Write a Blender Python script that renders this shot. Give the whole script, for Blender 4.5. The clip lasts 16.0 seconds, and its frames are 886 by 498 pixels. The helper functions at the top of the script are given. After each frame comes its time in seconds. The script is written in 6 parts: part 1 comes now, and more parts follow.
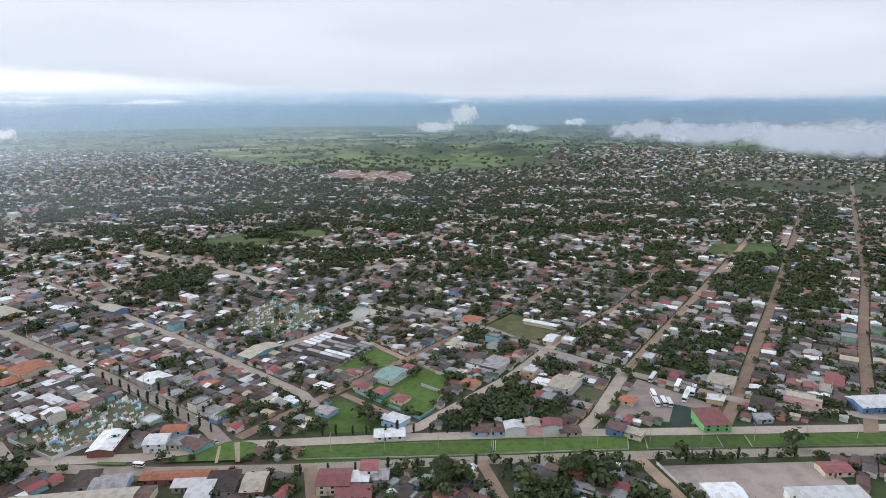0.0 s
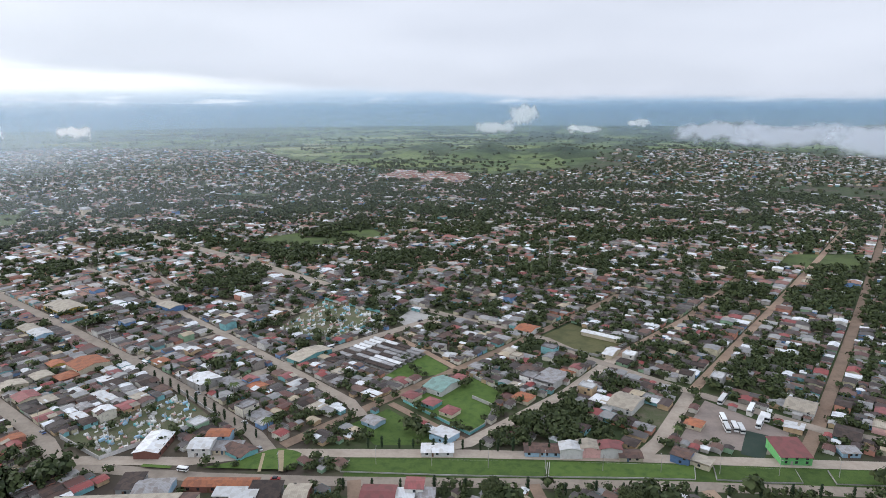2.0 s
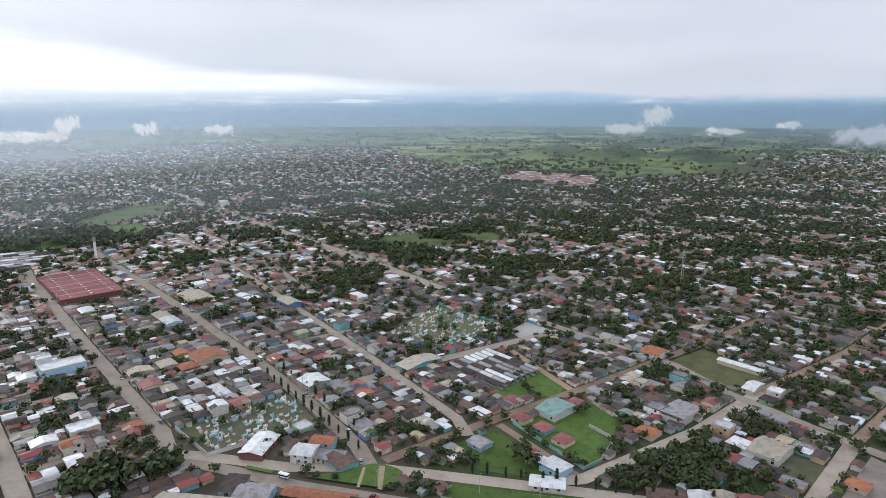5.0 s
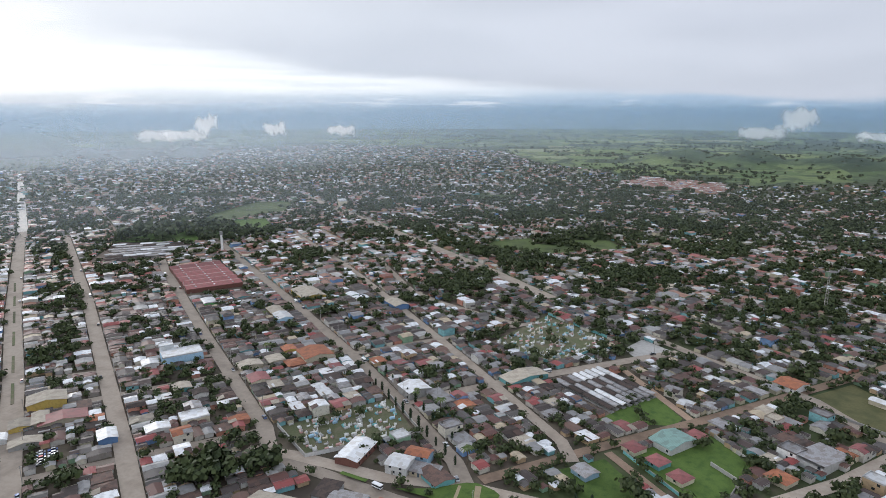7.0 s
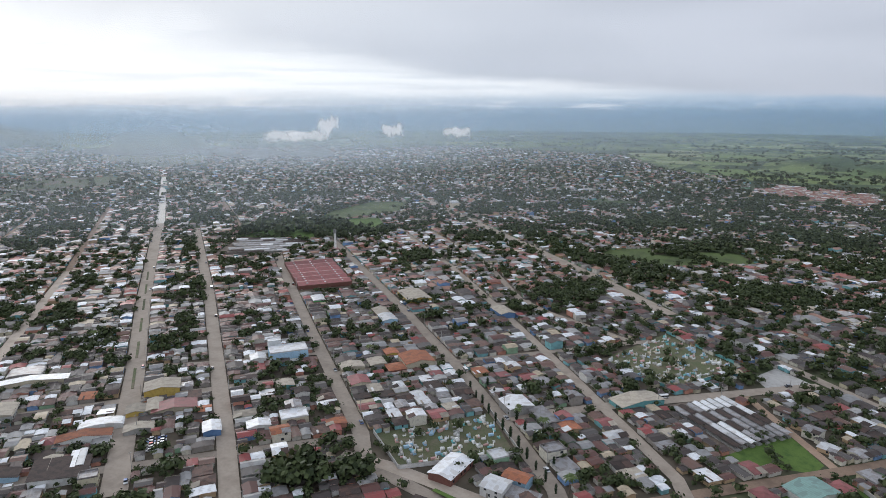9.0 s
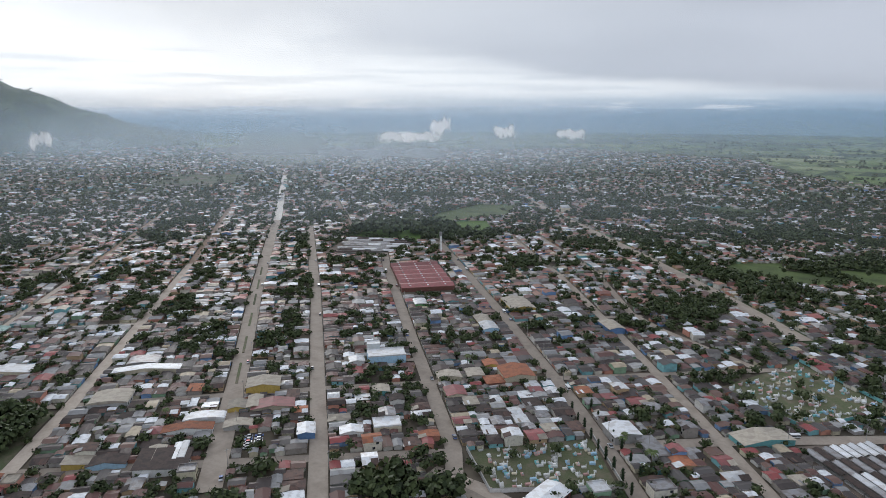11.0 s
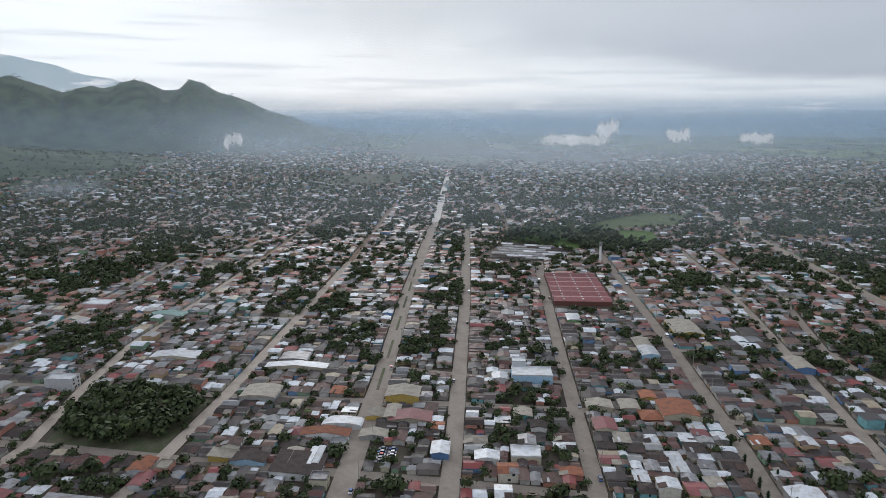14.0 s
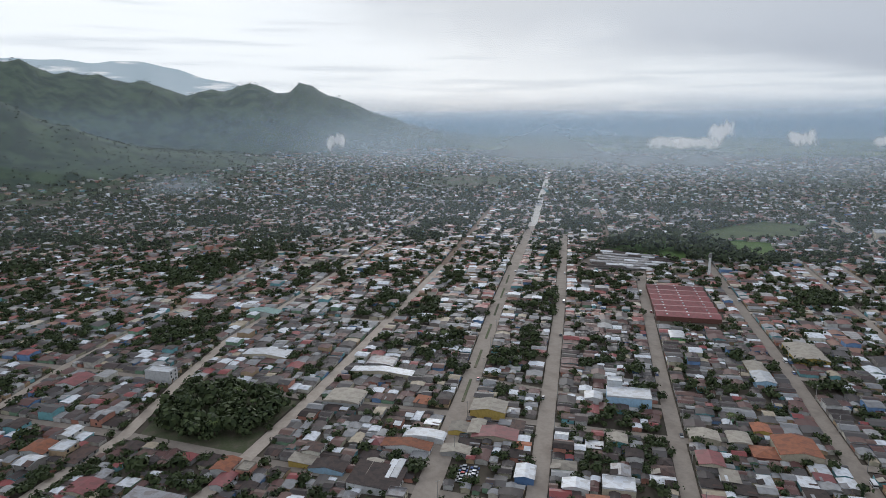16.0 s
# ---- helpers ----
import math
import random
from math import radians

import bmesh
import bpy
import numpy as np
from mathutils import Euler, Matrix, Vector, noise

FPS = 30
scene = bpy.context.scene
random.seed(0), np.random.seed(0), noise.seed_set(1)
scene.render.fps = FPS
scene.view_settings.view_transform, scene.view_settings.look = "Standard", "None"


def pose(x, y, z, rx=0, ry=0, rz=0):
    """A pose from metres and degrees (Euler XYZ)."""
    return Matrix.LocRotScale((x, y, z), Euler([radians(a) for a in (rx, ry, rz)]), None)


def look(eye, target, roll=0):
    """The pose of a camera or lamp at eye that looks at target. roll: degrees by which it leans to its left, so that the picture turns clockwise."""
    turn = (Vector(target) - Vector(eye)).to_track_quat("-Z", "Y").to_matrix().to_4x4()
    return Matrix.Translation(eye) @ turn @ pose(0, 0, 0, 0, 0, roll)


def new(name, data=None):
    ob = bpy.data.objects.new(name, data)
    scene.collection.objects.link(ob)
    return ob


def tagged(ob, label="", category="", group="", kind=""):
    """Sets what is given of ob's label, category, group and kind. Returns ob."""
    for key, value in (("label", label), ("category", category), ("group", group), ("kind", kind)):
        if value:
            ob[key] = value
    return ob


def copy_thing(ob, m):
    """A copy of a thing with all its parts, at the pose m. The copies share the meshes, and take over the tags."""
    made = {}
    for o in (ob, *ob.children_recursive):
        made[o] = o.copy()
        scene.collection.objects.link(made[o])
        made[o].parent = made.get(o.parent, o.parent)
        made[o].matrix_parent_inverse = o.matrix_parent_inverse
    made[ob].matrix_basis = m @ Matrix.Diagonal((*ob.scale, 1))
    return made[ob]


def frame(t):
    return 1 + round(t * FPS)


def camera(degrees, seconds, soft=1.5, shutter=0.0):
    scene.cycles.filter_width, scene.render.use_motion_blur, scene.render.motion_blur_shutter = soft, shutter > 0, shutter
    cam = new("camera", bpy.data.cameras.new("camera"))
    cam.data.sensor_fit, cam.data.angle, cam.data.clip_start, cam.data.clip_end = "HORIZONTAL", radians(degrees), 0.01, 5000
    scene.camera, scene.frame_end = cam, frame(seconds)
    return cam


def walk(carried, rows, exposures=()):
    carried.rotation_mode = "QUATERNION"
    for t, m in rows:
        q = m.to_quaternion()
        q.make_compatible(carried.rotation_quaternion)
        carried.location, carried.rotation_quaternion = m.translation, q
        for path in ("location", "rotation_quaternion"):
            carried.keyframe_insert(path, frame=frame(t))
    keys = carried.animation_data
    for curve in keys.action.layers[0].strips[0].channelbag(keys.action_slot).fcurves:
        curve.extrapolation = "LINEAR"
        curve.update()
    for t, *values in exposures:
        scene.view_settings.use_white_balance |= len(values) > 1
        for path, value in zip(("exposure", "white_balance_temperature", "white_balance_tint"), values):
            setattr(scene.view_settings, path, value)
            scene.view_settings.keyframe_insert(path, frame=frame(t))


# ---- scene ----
cam = camera(69.5, 16.0, soft=0.8)
# seconds, x, y, z, then the turn of pose()
PATH = [
    (0.0, 0.02, 0.02, 160.0, 77.14, 0.44, 0.03),
    (0.5, 0.30, 4.20, 159.9, 77.14, 0.40, 1.03),
    (1.0, 0.48, 8.15, 159.8, 77.15, 0.37, 2.27),
    (1.5, 0.75, 12.15, 159.7, 77.17, 0.34, 3.71),
    (2.0, 0.70, 16.05, 159.65, 77.19, 0.31, 5.25),
    (2.5, 0.31, 19.93, 159.6, 77.21, 0.30, 6.79),
    (3.0, 0.0, 23.70, 159.6, 77.21, 0.29, 8.35),
    (3.5, -0.25, 27.46, 159.62, 77.22, 0.26, 9.94),
    (6.0, -2.68, 47.36, 159.7, 77.30, 0.10, 21.46),
    (6.5, -3.55, 51.30, 159.4, 77.37, 0.07, 24.10),
    (7.0, -4.56, 55.54, 158.95, 77.44, 0.03, 26.76),
    (7.5, -5.75, 59.84, 158.6, 77.50, -0.01, 29.42),
    (8.0, -7.25, 64.07, 158.25, 77.55, -0.03, 32.03),
    (8.5, -9.10, 68.20, 157.9, 77.60, -0.04, 34.57),
    (9.0, -10.92, 72.02, 157.75, 77.65, -0.05, 37.09),
    (11.5, -21.28, 90.38, 158.28, 77.76, -0.02, 49.59),
    (12.0, -23.80, 93.79, 158.46, 77.78, 0.0, 52.07),
    (12.5, -26.50, 97.00, 158.6, 77.80, 0.02, 54.53),
    (13.0, -29.30, 100.05, 158.68, 77.82, 0.04, 56.95),
    (13.5, -32.25, 103.05, 158.68, 77.87, 0.07, 59.31),
    (14.0, -35.24, 106.0, 158.63, 77.92, 0.10, 61.69),
    (14.5, -38.40, 108.75, 158.6, 77.97, 0.14, 64.04),
    (15.0, -41.74, 111.38, 158.57, 78.02, 0.18, 66.37),
    (15.5, -45.30, 113.95, 158.56, 78.05, 0.21, 68.65),
    (16.0, -48.69, 116.40, 158.6, 78.07, 0.21, 70.60),
]
walk(cam, [(t, pose(x, y, z, rx, ry, rz)) for t, x, y, z, rx, ry, rz in PATH],
     exposures=[(0.0, 0.27, 6200, 10), (3.5, 0.21, 6200, 10), (7.0, 0.02, 6180, 10), (9.0, -0.14, 6150, 10), (12.5, -0.36, 6080, 9), (16.0, -0.47, 6060, 9)])

# ---- world and light: an early overcast morning, the sun low behind the cloud deck ----
SUN_YAW, SUN_UP = 66.0, 12.0          # degrees to the left of +y, and above the horizon
sun_way = Vector((-math.sin(radians(SUN_YAW)) * math.cos(radians(SUN_UP)), math.cos(radians(SUN_YAW)) * math.cos(radians(SUN_UP)), math.sin(radians(SUN_UP))))
sun = new("sun", bpy.data.lights.new("sun", "SUN"))
sun.data.energy, sun.data.angle, sun.data.color = 1.7, radians(24), (1.0, 0.95, 0.88)
sun.matrix_world = look((0, 0, 300), Vector((0, 0, 300)) - sun_way)


class Nodes:
    """A short way to write node trees."""

    def __init__(self, tree):
        self.tree = tree
        tree.nodes.clear()

    def add(self, kind, **put):
        n = self.tree.nodes.new(kind)
        for k, v in put.items():
            if k == "operation":
                n.operation = v
            elif k == "blend_type":
                n.data_type, n.blend_type = "RGBA", v
            elif k == "sky_type":
                n.sky_type = v
        return n

    def wire(self, a, b):
        self.tree.links.new(a, b)

    def put(self, sock, value):
        if isinstance(value, bpy.types.NodeSocket):
            self.wire(value, sock)
        else:
            sock.default_value = value

    def math(self, op, a, b=0.0, clamp=False):
        n = self.add("ShaderNodeMath", operation=op)
        n.use_clamp = clamp
        self.put(n.inputs[0], a)
        self.put(n.inputs[1], b)
        return n.outputs[0]

    def span(self, x, lo, hi, smooth=True):
        """0 below lo, 1 above hi."""
        n = self.add("ShaderNodeMapRange")
        n.interpolation_type = "SMOOTHSTEP" if smooth else "LINEAR"
        self.put(n.inputs["Value"], x)
        n.inputs["From Min"].default_value, n.inputs["From Max"].default_value = lo, hi
        return n.outputs[0]

    def mix(self, fac, a, b, kind="MIX"):
        n = self.add("ShaderNodeMix", blend_type=kind)
        self.put(n.inputs[0], fac)
        self.put(n.inputs[6], a if isinstance(a, bpy.types.NodeSocket) else (*a, 1))
        self.put(n.inputs[7], b if isinstance(b, bpy.types.NodeSocket) else (*b, 1))
        return n.outputs[2]

    def noise(self, vec, scale, detail=4, rough=0.55):
        n = self.add("ShaderNodeTexNoise")
        if vec is not None:
            self.wire(vec, n.inputs["Vector"])
        n.inputs["Scale"].default_value, n.inputs["Detail"].default_value, n.inputs["Roughness"].default_value = scale, detail, rough
        return n.outputs["Fac"]

    def ramp(self, x, stops, hard=False):
        n = self.add("ShaderNodeValToRGB")
        n.color_ramp.interpolation = "CONSTANT" if hard else "LINEAR"
        el = n.color_ramp.elements
        while len(el) < len(stops):
            el.new(0.5)
        for e, (at, col) in zip(el, stops):
            e.position, e.color = at, (*col, 1)
        self.put(n.inputs[0], x)
        return n.outputs[0]

    def scaled(self, vec, sx, sy, sz, off=(0, 0, 0)):
        n = self.add("ShaderNodeMapping")
        self.wire(vec, n.inputs[0])
        n.inputs["Scale"].default_value, n.inputs["Location"].default_value = (sx, sy, sz), off
        return n.outputs[0]


world = bpy.data.worlds.new("overcast_sky")
scene.world = world
world.use_nodes = True
N = Nodes(world.node_tree)
sky = N.add("ShaderNodeTexSky", sky_type="NISHITA")
sky.sun_disc, sky.sun_elevation, sky.sun_rotation = False, radians(SUN_UP), radians(-SUN_YAW)
way = N.add("ShaderNodeTexCoord").outputs["Generated"]
parts = N.add("ShaderNodeSeparateXYZ")
N.wire(way, parts.inputs[0])
up = parts.outputs["Z"]
bearing = N.math("MULTIPLY", N.math("ARCTAN2", N.math("MULTIPLY", parts.outputs["X"], -1.0), parts.outputs["Y"]), 180 / math.pi)
sunward = N.span(bearing, 5, 75)


def by_bearing(n, az, stops):
    """A number that changes with the bearing (degrees to the left of north): stops of bearing and value."""
    lo, hi, top = stops[0][0], stops[-1][0], max(q for _, q in stops)
    c = n.ramp(n.span(az, lo, hi, False), [((p - lo) / (hi - lo), (q / top,) * 3) for p, q in stops])
    return n.math("MULTIPLY", c, top)


# the cloud deck's lower edge climbs towards the sun; under it lies a bright gap, then blue distance
deck_noise = N.noise(N.scaled(way, 1.0, 1.0, 5.0), 1.9, 6, 0.55)
fray = N.noise(N.scaled(way, 1.0, 1.0, 12.0), 3.4, 6, 0.6)
h = N.math("ADD", up, N.math("MULTIPLY", N.math("SUBTRACT", fray, 0.5), 0.024))
edge = by_bearing(N, bearing, [(-40, 0.006), (-5, 0.006), (10, 0.019), (35, 0.046), (55, 0.085), (75, 0.125), (95, 0.22), (120, 0.22)])
loose = by_bearing(N, bearing, [(-40, 0.005), (15, 0.006), (35, 0.012), (60, 0.045), (90, 0.07), (120, 0.07)])
big_waves = N.math("MULTIPLY", N.math("SUBTRACT", N.noise(N.scaled(way, 1.0, 1.0, 3.5), 3.0, 7, 0.6), 0.5), 2.6)
above = N.math("ADD", N.math("DIVIDE", N.math("SUBTRACT", h, edge), loose), big_waves)
deck = N.mix(N.span(deck_noise, 0.28, 0.72), (0.585, 0.615, 0.685), (0.715, 0.74, 0.81))
deck = N.mix(N.math("MULTIPLY", sunward, N.span(up, 0.02, 0.16)), deck, (0.94, 0.96, 0.99))
low = N.mix(sunward, (0.40, 0.53, 0.68), (0.84, 0.89, 0.94))
band = N.math("MULTIPLY", N.span(h, 0.009, 0.034), N.span(bearing, 0, 22))
low = N.mix(band, low, N.mix(sunward, (1.0, 1.01, 1.02), (1.42, 1.42, 1.40)))
streak_noise = N.noise(N.scaled(way, 1.6, 1.6, 34.0), 2.1, 6, 0.55)
veil = N.math("MULTIPLY", N.math("MULTIPLY", N.span(streak_noise, 0.48, 0.66), 0.5), N.span(up, 0.004, 0.03))
low = N.mix(veil, low, N.mix(sunward, (0.56, 0.63, 0.73), (0.86, 0.90, 0.95)))
low_noise = N.noise(N.scaled(way, 3.0, 3.0, 26.0), 2.6, 7, 0.62)
tufts = N.math("MULTIPLY", N.math("MULTIPLY", N.span(up, -0.002, 0.004), N.math("SUBTRACT", 1.0, N.span(up, 0.010, 0.026))), N.span(low_noise, 0.52, 0.60))
low = N.mix(N.math("MULTIPLY", tufts, 0.85), low, N.mix(sunward, (0.84, 0.89, 0.96), (1.1, 1.1, 1.1)))
body = N.mix(N.span(above, -1.0, 1.2), low, deck)
high = N.mix(N.span(up, 0.15, 0.7), body, (0.88, 0.93, 1.04))
clouds = N.add("ShaderNodeBackground")
N.wire(high, clouds.inputs[0])
clouds.inputs[1].default_value = 1.0
clear = N.add("ShaderNodeBackground")
N.wire(sky.outputs[0], clear.inputs[0])
clear.inputs[1].default_value = 0.08
both = N.add("ShaderNodeMixShader")
both.inputs[0].default_value = 0.97
N.wire(clear.outputs[0], both.inputs[1])
N.wire(clouds.outputs[0], both.inputs[2])
N.wire(both.outputs[0], N.add("ShaderNodeOutputWorld").inputs[0])

# ---- materials ----
def material(name, colour_of, rough=0.85, metal=0.0, bump=0.0, bump_scale=3.0, spec=0.3):
    """A procedural material; colour_of(N, object coordinates) gives its colour."""
    m = bpy.data.materials.new(name)
    m.use_nodes = True
    n = Nodes(m.node_tree)
    co = n.add("ShaderNodeTexCoord").outputs["Object"]
    b = n.add("ShaderNodeBsdfPrincipled")
    n.put(b.inputs["Base Color"], colour_of(n, co))
    b.inputs["Roughness"].default_value, b.inputs["Metallic"].default_value = rough, metal
    b.inputs["Specular IOR Level"].default_value = spec
    if bump:
        k = n.add("ShaderNodeBump")
        k.inputs["Strength"].default_value, k.inputs["Distance"].default_value = bump, 0.2
        n.wire(n.noise(co, bump_scale, 4), k.inputs["Height"])
        n.wire(k.outputs[0], b.inputs["Normal"])
    n.wire(b.outputs[0], n.add("ShaderNodeOutputMaterial").inputs[0])
    return m


def worn(base, dirt, amount=0.5, scale=0.6, ripple=0.0):
    """A colour with stains at two scales, and corrugation where ripple is its pitch in metres."""
    def make(n, co):
        stain = n.math("MULTIPLY", n.span(n.noise(co, scale, 5, 0.6), 0.42, 0.72), amount)
        c = n.mix(stain, base, dirt)
        c = n.mix(n.math("MULTIPLY", n.span(n.noise(co, scale * 7, 3), 0.4, 0.7), amount * 0.4), c, dirt)
        if ripple:
            sheets = n.add("ShaderNodeTexVoronoi")
            sheets.distance = "CHEBYCHEV"
            sheets.inputs["Scale"].default_value = 0.55
            n.wire(n.scaled(co, 1.0, 0.55, 0.0), sheets.inputs["Vector"])
            tone = n.add("ShaderNodeSeparateColor")
            n.wire(sheets.outputs["Color"], tone.inputs[0])
            c = n.mix(n.math("MULTIPLY", n.span(tone.outputs[0], 0.35, 1.0), 0.65), c, dirt)
        rnd = n.add("ShaderNodeObjectInfo").outputs["Random"]
        hsv = n.add("ShaderNodeHueSaturation")
        n.wire(n.math("ADD", 0.72, n.math("MULTIPLY", rnd, 0.5)), hsv.inputs["Value"])
        n.wire(c, hsv.inputs["Color"])
        if ripple:
            w = n.add("ShaderNodeTexWave")
            w.inputs["Scale"].default_value = 0.31 / ripple
            n.wire(co, w.inputs["Vector"])
            return n.mix(n.math("MULTIPLY", w.outputs["Fac"], 0.25), hsv.outputs[0], dirt)
        return hsv.outputs[0]
    return make


def pick(stops, seed_of="Random", stain=(0.1, 0.08, 0.06)):
    """A colour chosen from stops by each object's own chance, with stains."""
    def make(n, co):
        rnd = n.add("ShaderNodeObjectInfo").outputs["Random"]
        c = n.ramp(rnd, stops, True)
        return n.mix(n.math("MULTIPLY", n.span(n.noise(co, 0.9, 5), 0.45, 0.75), 0.35), c, stain)
    return make


def island(stops, scale=0.4, stain=(0.09, 0.07, 0.06)):
    """A colour chosen from stops by each loose piece of a joined mesh."""
    def make(n, co):
        geo = n.add("ShaderNodeNewGeometry")
        c = n.ramp(geo.outputs["Random Per Island"], stops, True)
        return n.mix(n.math("MULTIPLY", n.span(n.noise(co, scale, 4), 0.4, 0.75), 0.4), c, stain)
    return make


WALLS = [(0.0, (0.55, 0.52, 0.46)), (0.14, (0.62, 0.60, 0.56)), (0.26, (0.50, 0.36, 0.22)), (0.36, (0.22, 0.45, 0.47)), (0.44, (0.55, 0.50, 0.36)),
         (0.54, (0.40, 0.38, 0.36)), (0.64, (0.52, 0.25, 0.18)), (0.72, (0.25, 0.38, 0.25)), (0.78, (0.66, 0.62, 0.52)), (0.88, (0.30, 0.27, 0.24)), (0.95, (0.20, 0.33, 0.55))]
FAR_ROOFS = [(0.0, (0.29, 0.285, 0.28)), (0.12, (0.16, 0.145, 0.14)), (0.22, (0.09, 0.06, 0.05)), (0.32, (0.23, 0.10, 0.075)), (0.48, (0.44, 0.41, 0.38)), (0.58, (0.30, 0.16, 0.11)),
             (0.71, (0.76, 0.77, 0.78)), (0.83, (0.14, 0.08, 0.065)), (0.91, (0.34, 0.11, 0.09)), (0.96, (0.50, 0.43, 0.32))]
M_WALL = material("painted_plaster", pick(WALLS), 0.9, bump=0.15)
M_FAR_WALL = material("far_plaster", island(WALLS), 0.9)
OUTER_ROOFS = [(0.0, (0.32, 0.315, 0.31)), (0.18, (0.18, 0.16, 0.15)), (0.32, (0.11, 0.08, 0.065)), (0.45, (0.26, 0.13, 0.10)), (0.56, (0.46, 0.44, 0.42)), (0.66, (0.30, 0.18, 0.13)), (0.85, (0.78, 0.79, 0.80))]
M_OUTER_ROOF = material("outer_roofing", island(OUTER_ROOFS), 0.6, spec=0.4)
INNER_ROOFS = [(0.0, (0.25, 0.245, 0.24)), (0.12, (0.085, 0.075, 0.07)), (0.28, (0.05, 0.038, 0.034)), (0.48, (0.12, 0.055, 0.045)), (0.60, (0.34, 0.33, 0.315)), (0.67, (0.15, 0.085, 0.065)),
               (0.74, (0.72, 0.73, 0.74)), (0.85, (0.07, 0.048, 0.042)), (0.93, (0.27, 0.065, 0.06)), (0.97, (0.44, 0.36, 0.25))]
M_INNER_ROOF = material("inner_roofing", island(INNER_ROOFS), 0.62, spec=0.32)
M_ESTATE_ROOF = material("estate_roofing", island([(0.0, (0.28, 0.13, 0.10)), (0.4, (0.34, 0.20, 0.16)), (0.65, (0.42, 0.36, 0.32)), (0.85, (0.7, 0.68, 0.65))]), 0.8)
M_FAR_ROOF = material("far_roofing", island(FAR_ROOFS), 0.6, spec=0.38)
ROOFS = {
    "zinc": material("grey_zinc_sheet", worn((0.33, 0.33, 0.335), (0.17, 0.135, 0.115), 0.6, 0.5, 0.6), 0.5, 0.3),
    "rust": material("rusted_sheet", worn((0.145, 0.085, 0.065), (0.06, 0.045, 0.04), 0.8, 0.5, 0.6), 0.8),
    "dark": material("old_dark_clay_tile", worn((0.085, 0.06, 0.05), (0.035, 0.03, 0.028), 0.7, 0.8, 0.5), 0.9),
    "red": material("red_painted_sheet", worn((0.29, 0.092, 0.09), (0.17, 0.075, 0.065), 0.5, 0.5, 0.6), 0.6),
    "white": material("white_sheet", worn((0.68, 0.69, 0.70), (0.45, 0.42, 0.38), 0.4, 0.4, 0.6), 0.5, 0.1),
    "orange": material("orange_clay_tile", worn((0.40, 0.15, 0.075), (0.20, 0.09, 0.06), 0.6, 0.8, 0.5), 0.85),
    "beige": material("beige_fibre_cement_sheet", worn((0.42, 0.37, 0.29), (0.26, 0.22, 0.18), 0.6, 0.4, 0.8), 0.8),
    "green": material("green_sheet", worn((0.20, 0.32, 0.28), (0.13, 0.18, 0.16), 0.4, 0.4, 0.8), 0.6),
}
M_GLASS = material("dark_window_glass", lambda n, co: (0.03, 0.035, 0.04, 1), 0.12, spec=0.6)
M_DOOR = material("brown_door_paint", pick([(0, (0.14, 0.07, 0.04)), (0.4, (0.3, 0.28, 0.25)), (0.7, (0.08, 0.12, 0.16))]), 0.6)
M_ASPHALT = material("dusty_concrete_road", worn((0.40, 0.335, 0.27), (0.27, 0.22, 0.175), 0.8, 0.09), 0.9, bump=0.1)
M_PALE = material("new_pale_concrete", worn((0.62, 0.57, 0.50), (0.48, 0.43, 0.37), 0.5, 0.05), 0.8)
M_DIRT = material("dirt_road", worn((0.32, 0.225, 0.16), (0.20, 0.14, 0.10), 0.8, 0.12), 0.95, bump=0.2)
M_WALK = material("grey_kerb_concrete", worn((0.40, 0.385, 0.36), (0.25, 0.23, 0.2), 0.6, 0.3), 0.9)
M_GRASS = material("mown_grass", worn((0.085, 0.135, 0.028), (0.045, 0.085, 0.018), 0.9, 0.25), 0.95, bump=0.4, bump_scale=2.0)
M_PASTURE = material("dry_grass", worn((0.16, 0.15, 0.065), (0.09, 0.10, 0.04), 0.9, 0.08), 0.95)
M_PADDOCK = material("rough_pasture", worn((0.085, 0.115, 0.035), (0.045, 0.06, 0.022), 1.0, 0.035), 0.95, bump=0.4)
M_GRAVES = material("graveyard_turf", worn((0.085, 0.10, 0.045), (0.17, 0.135, 0.10), 0.8, 0.12), 0.95, bump=0.3)
M_PAVING = material("worn_reddish_paving", worn((0.36, 0.29, 0.25), (0.24, 0.20, 0.17), 0.8, 0.1), 0.9, bump=0.1)
M_COURT = material("court_green", worn((0.035, 0.06, 0.045), (0.06, 0.07, 0.055), 0.6, 0.2), 0.9)
M_PATH = material("ochre_path", worn((0.42, 0.34, 0.21), (0.28, 0.22, 0.15), 0.6, 0.5), 0.9)
M_YARD = material("bare_yard_earth", worn((0.24, 0.19, 0.15), (0.13, 0.11, 0.09), 0.8, 0.2), 0.95)
M_TRUNK = material("bark", worn((0.12, 0.09, 0.065), (0.05, 0.04, 0.03), 0.6, 2.0), 0.95)


def leafy(lo, hi):
    def make(n, co):
        geo = n.add("ShaderNodeNewGeometry").outputs["Random Per Island"]
        rnd = n.add("ShaderNodeObjectInfo").outputs["Random"]
        c = n.mix(geo, lo, hi)
        hsv = n.add("ShaderNodeHueSaturation")
        n.wire(n.math("ADD", 0.485, n.math("MULTIPLY", rnd, 0.03)), hsv.inputs["Hue"])
        n.wire(n.math("ADD", 0.7, n.math("MULTIPLY", n.noise(co, 0.012, 3), 0.6)), hsv.inputs["Value"])
        n.wire(c, hsv.inputs["Color"])
        return hsv.outputs[0]
    return make


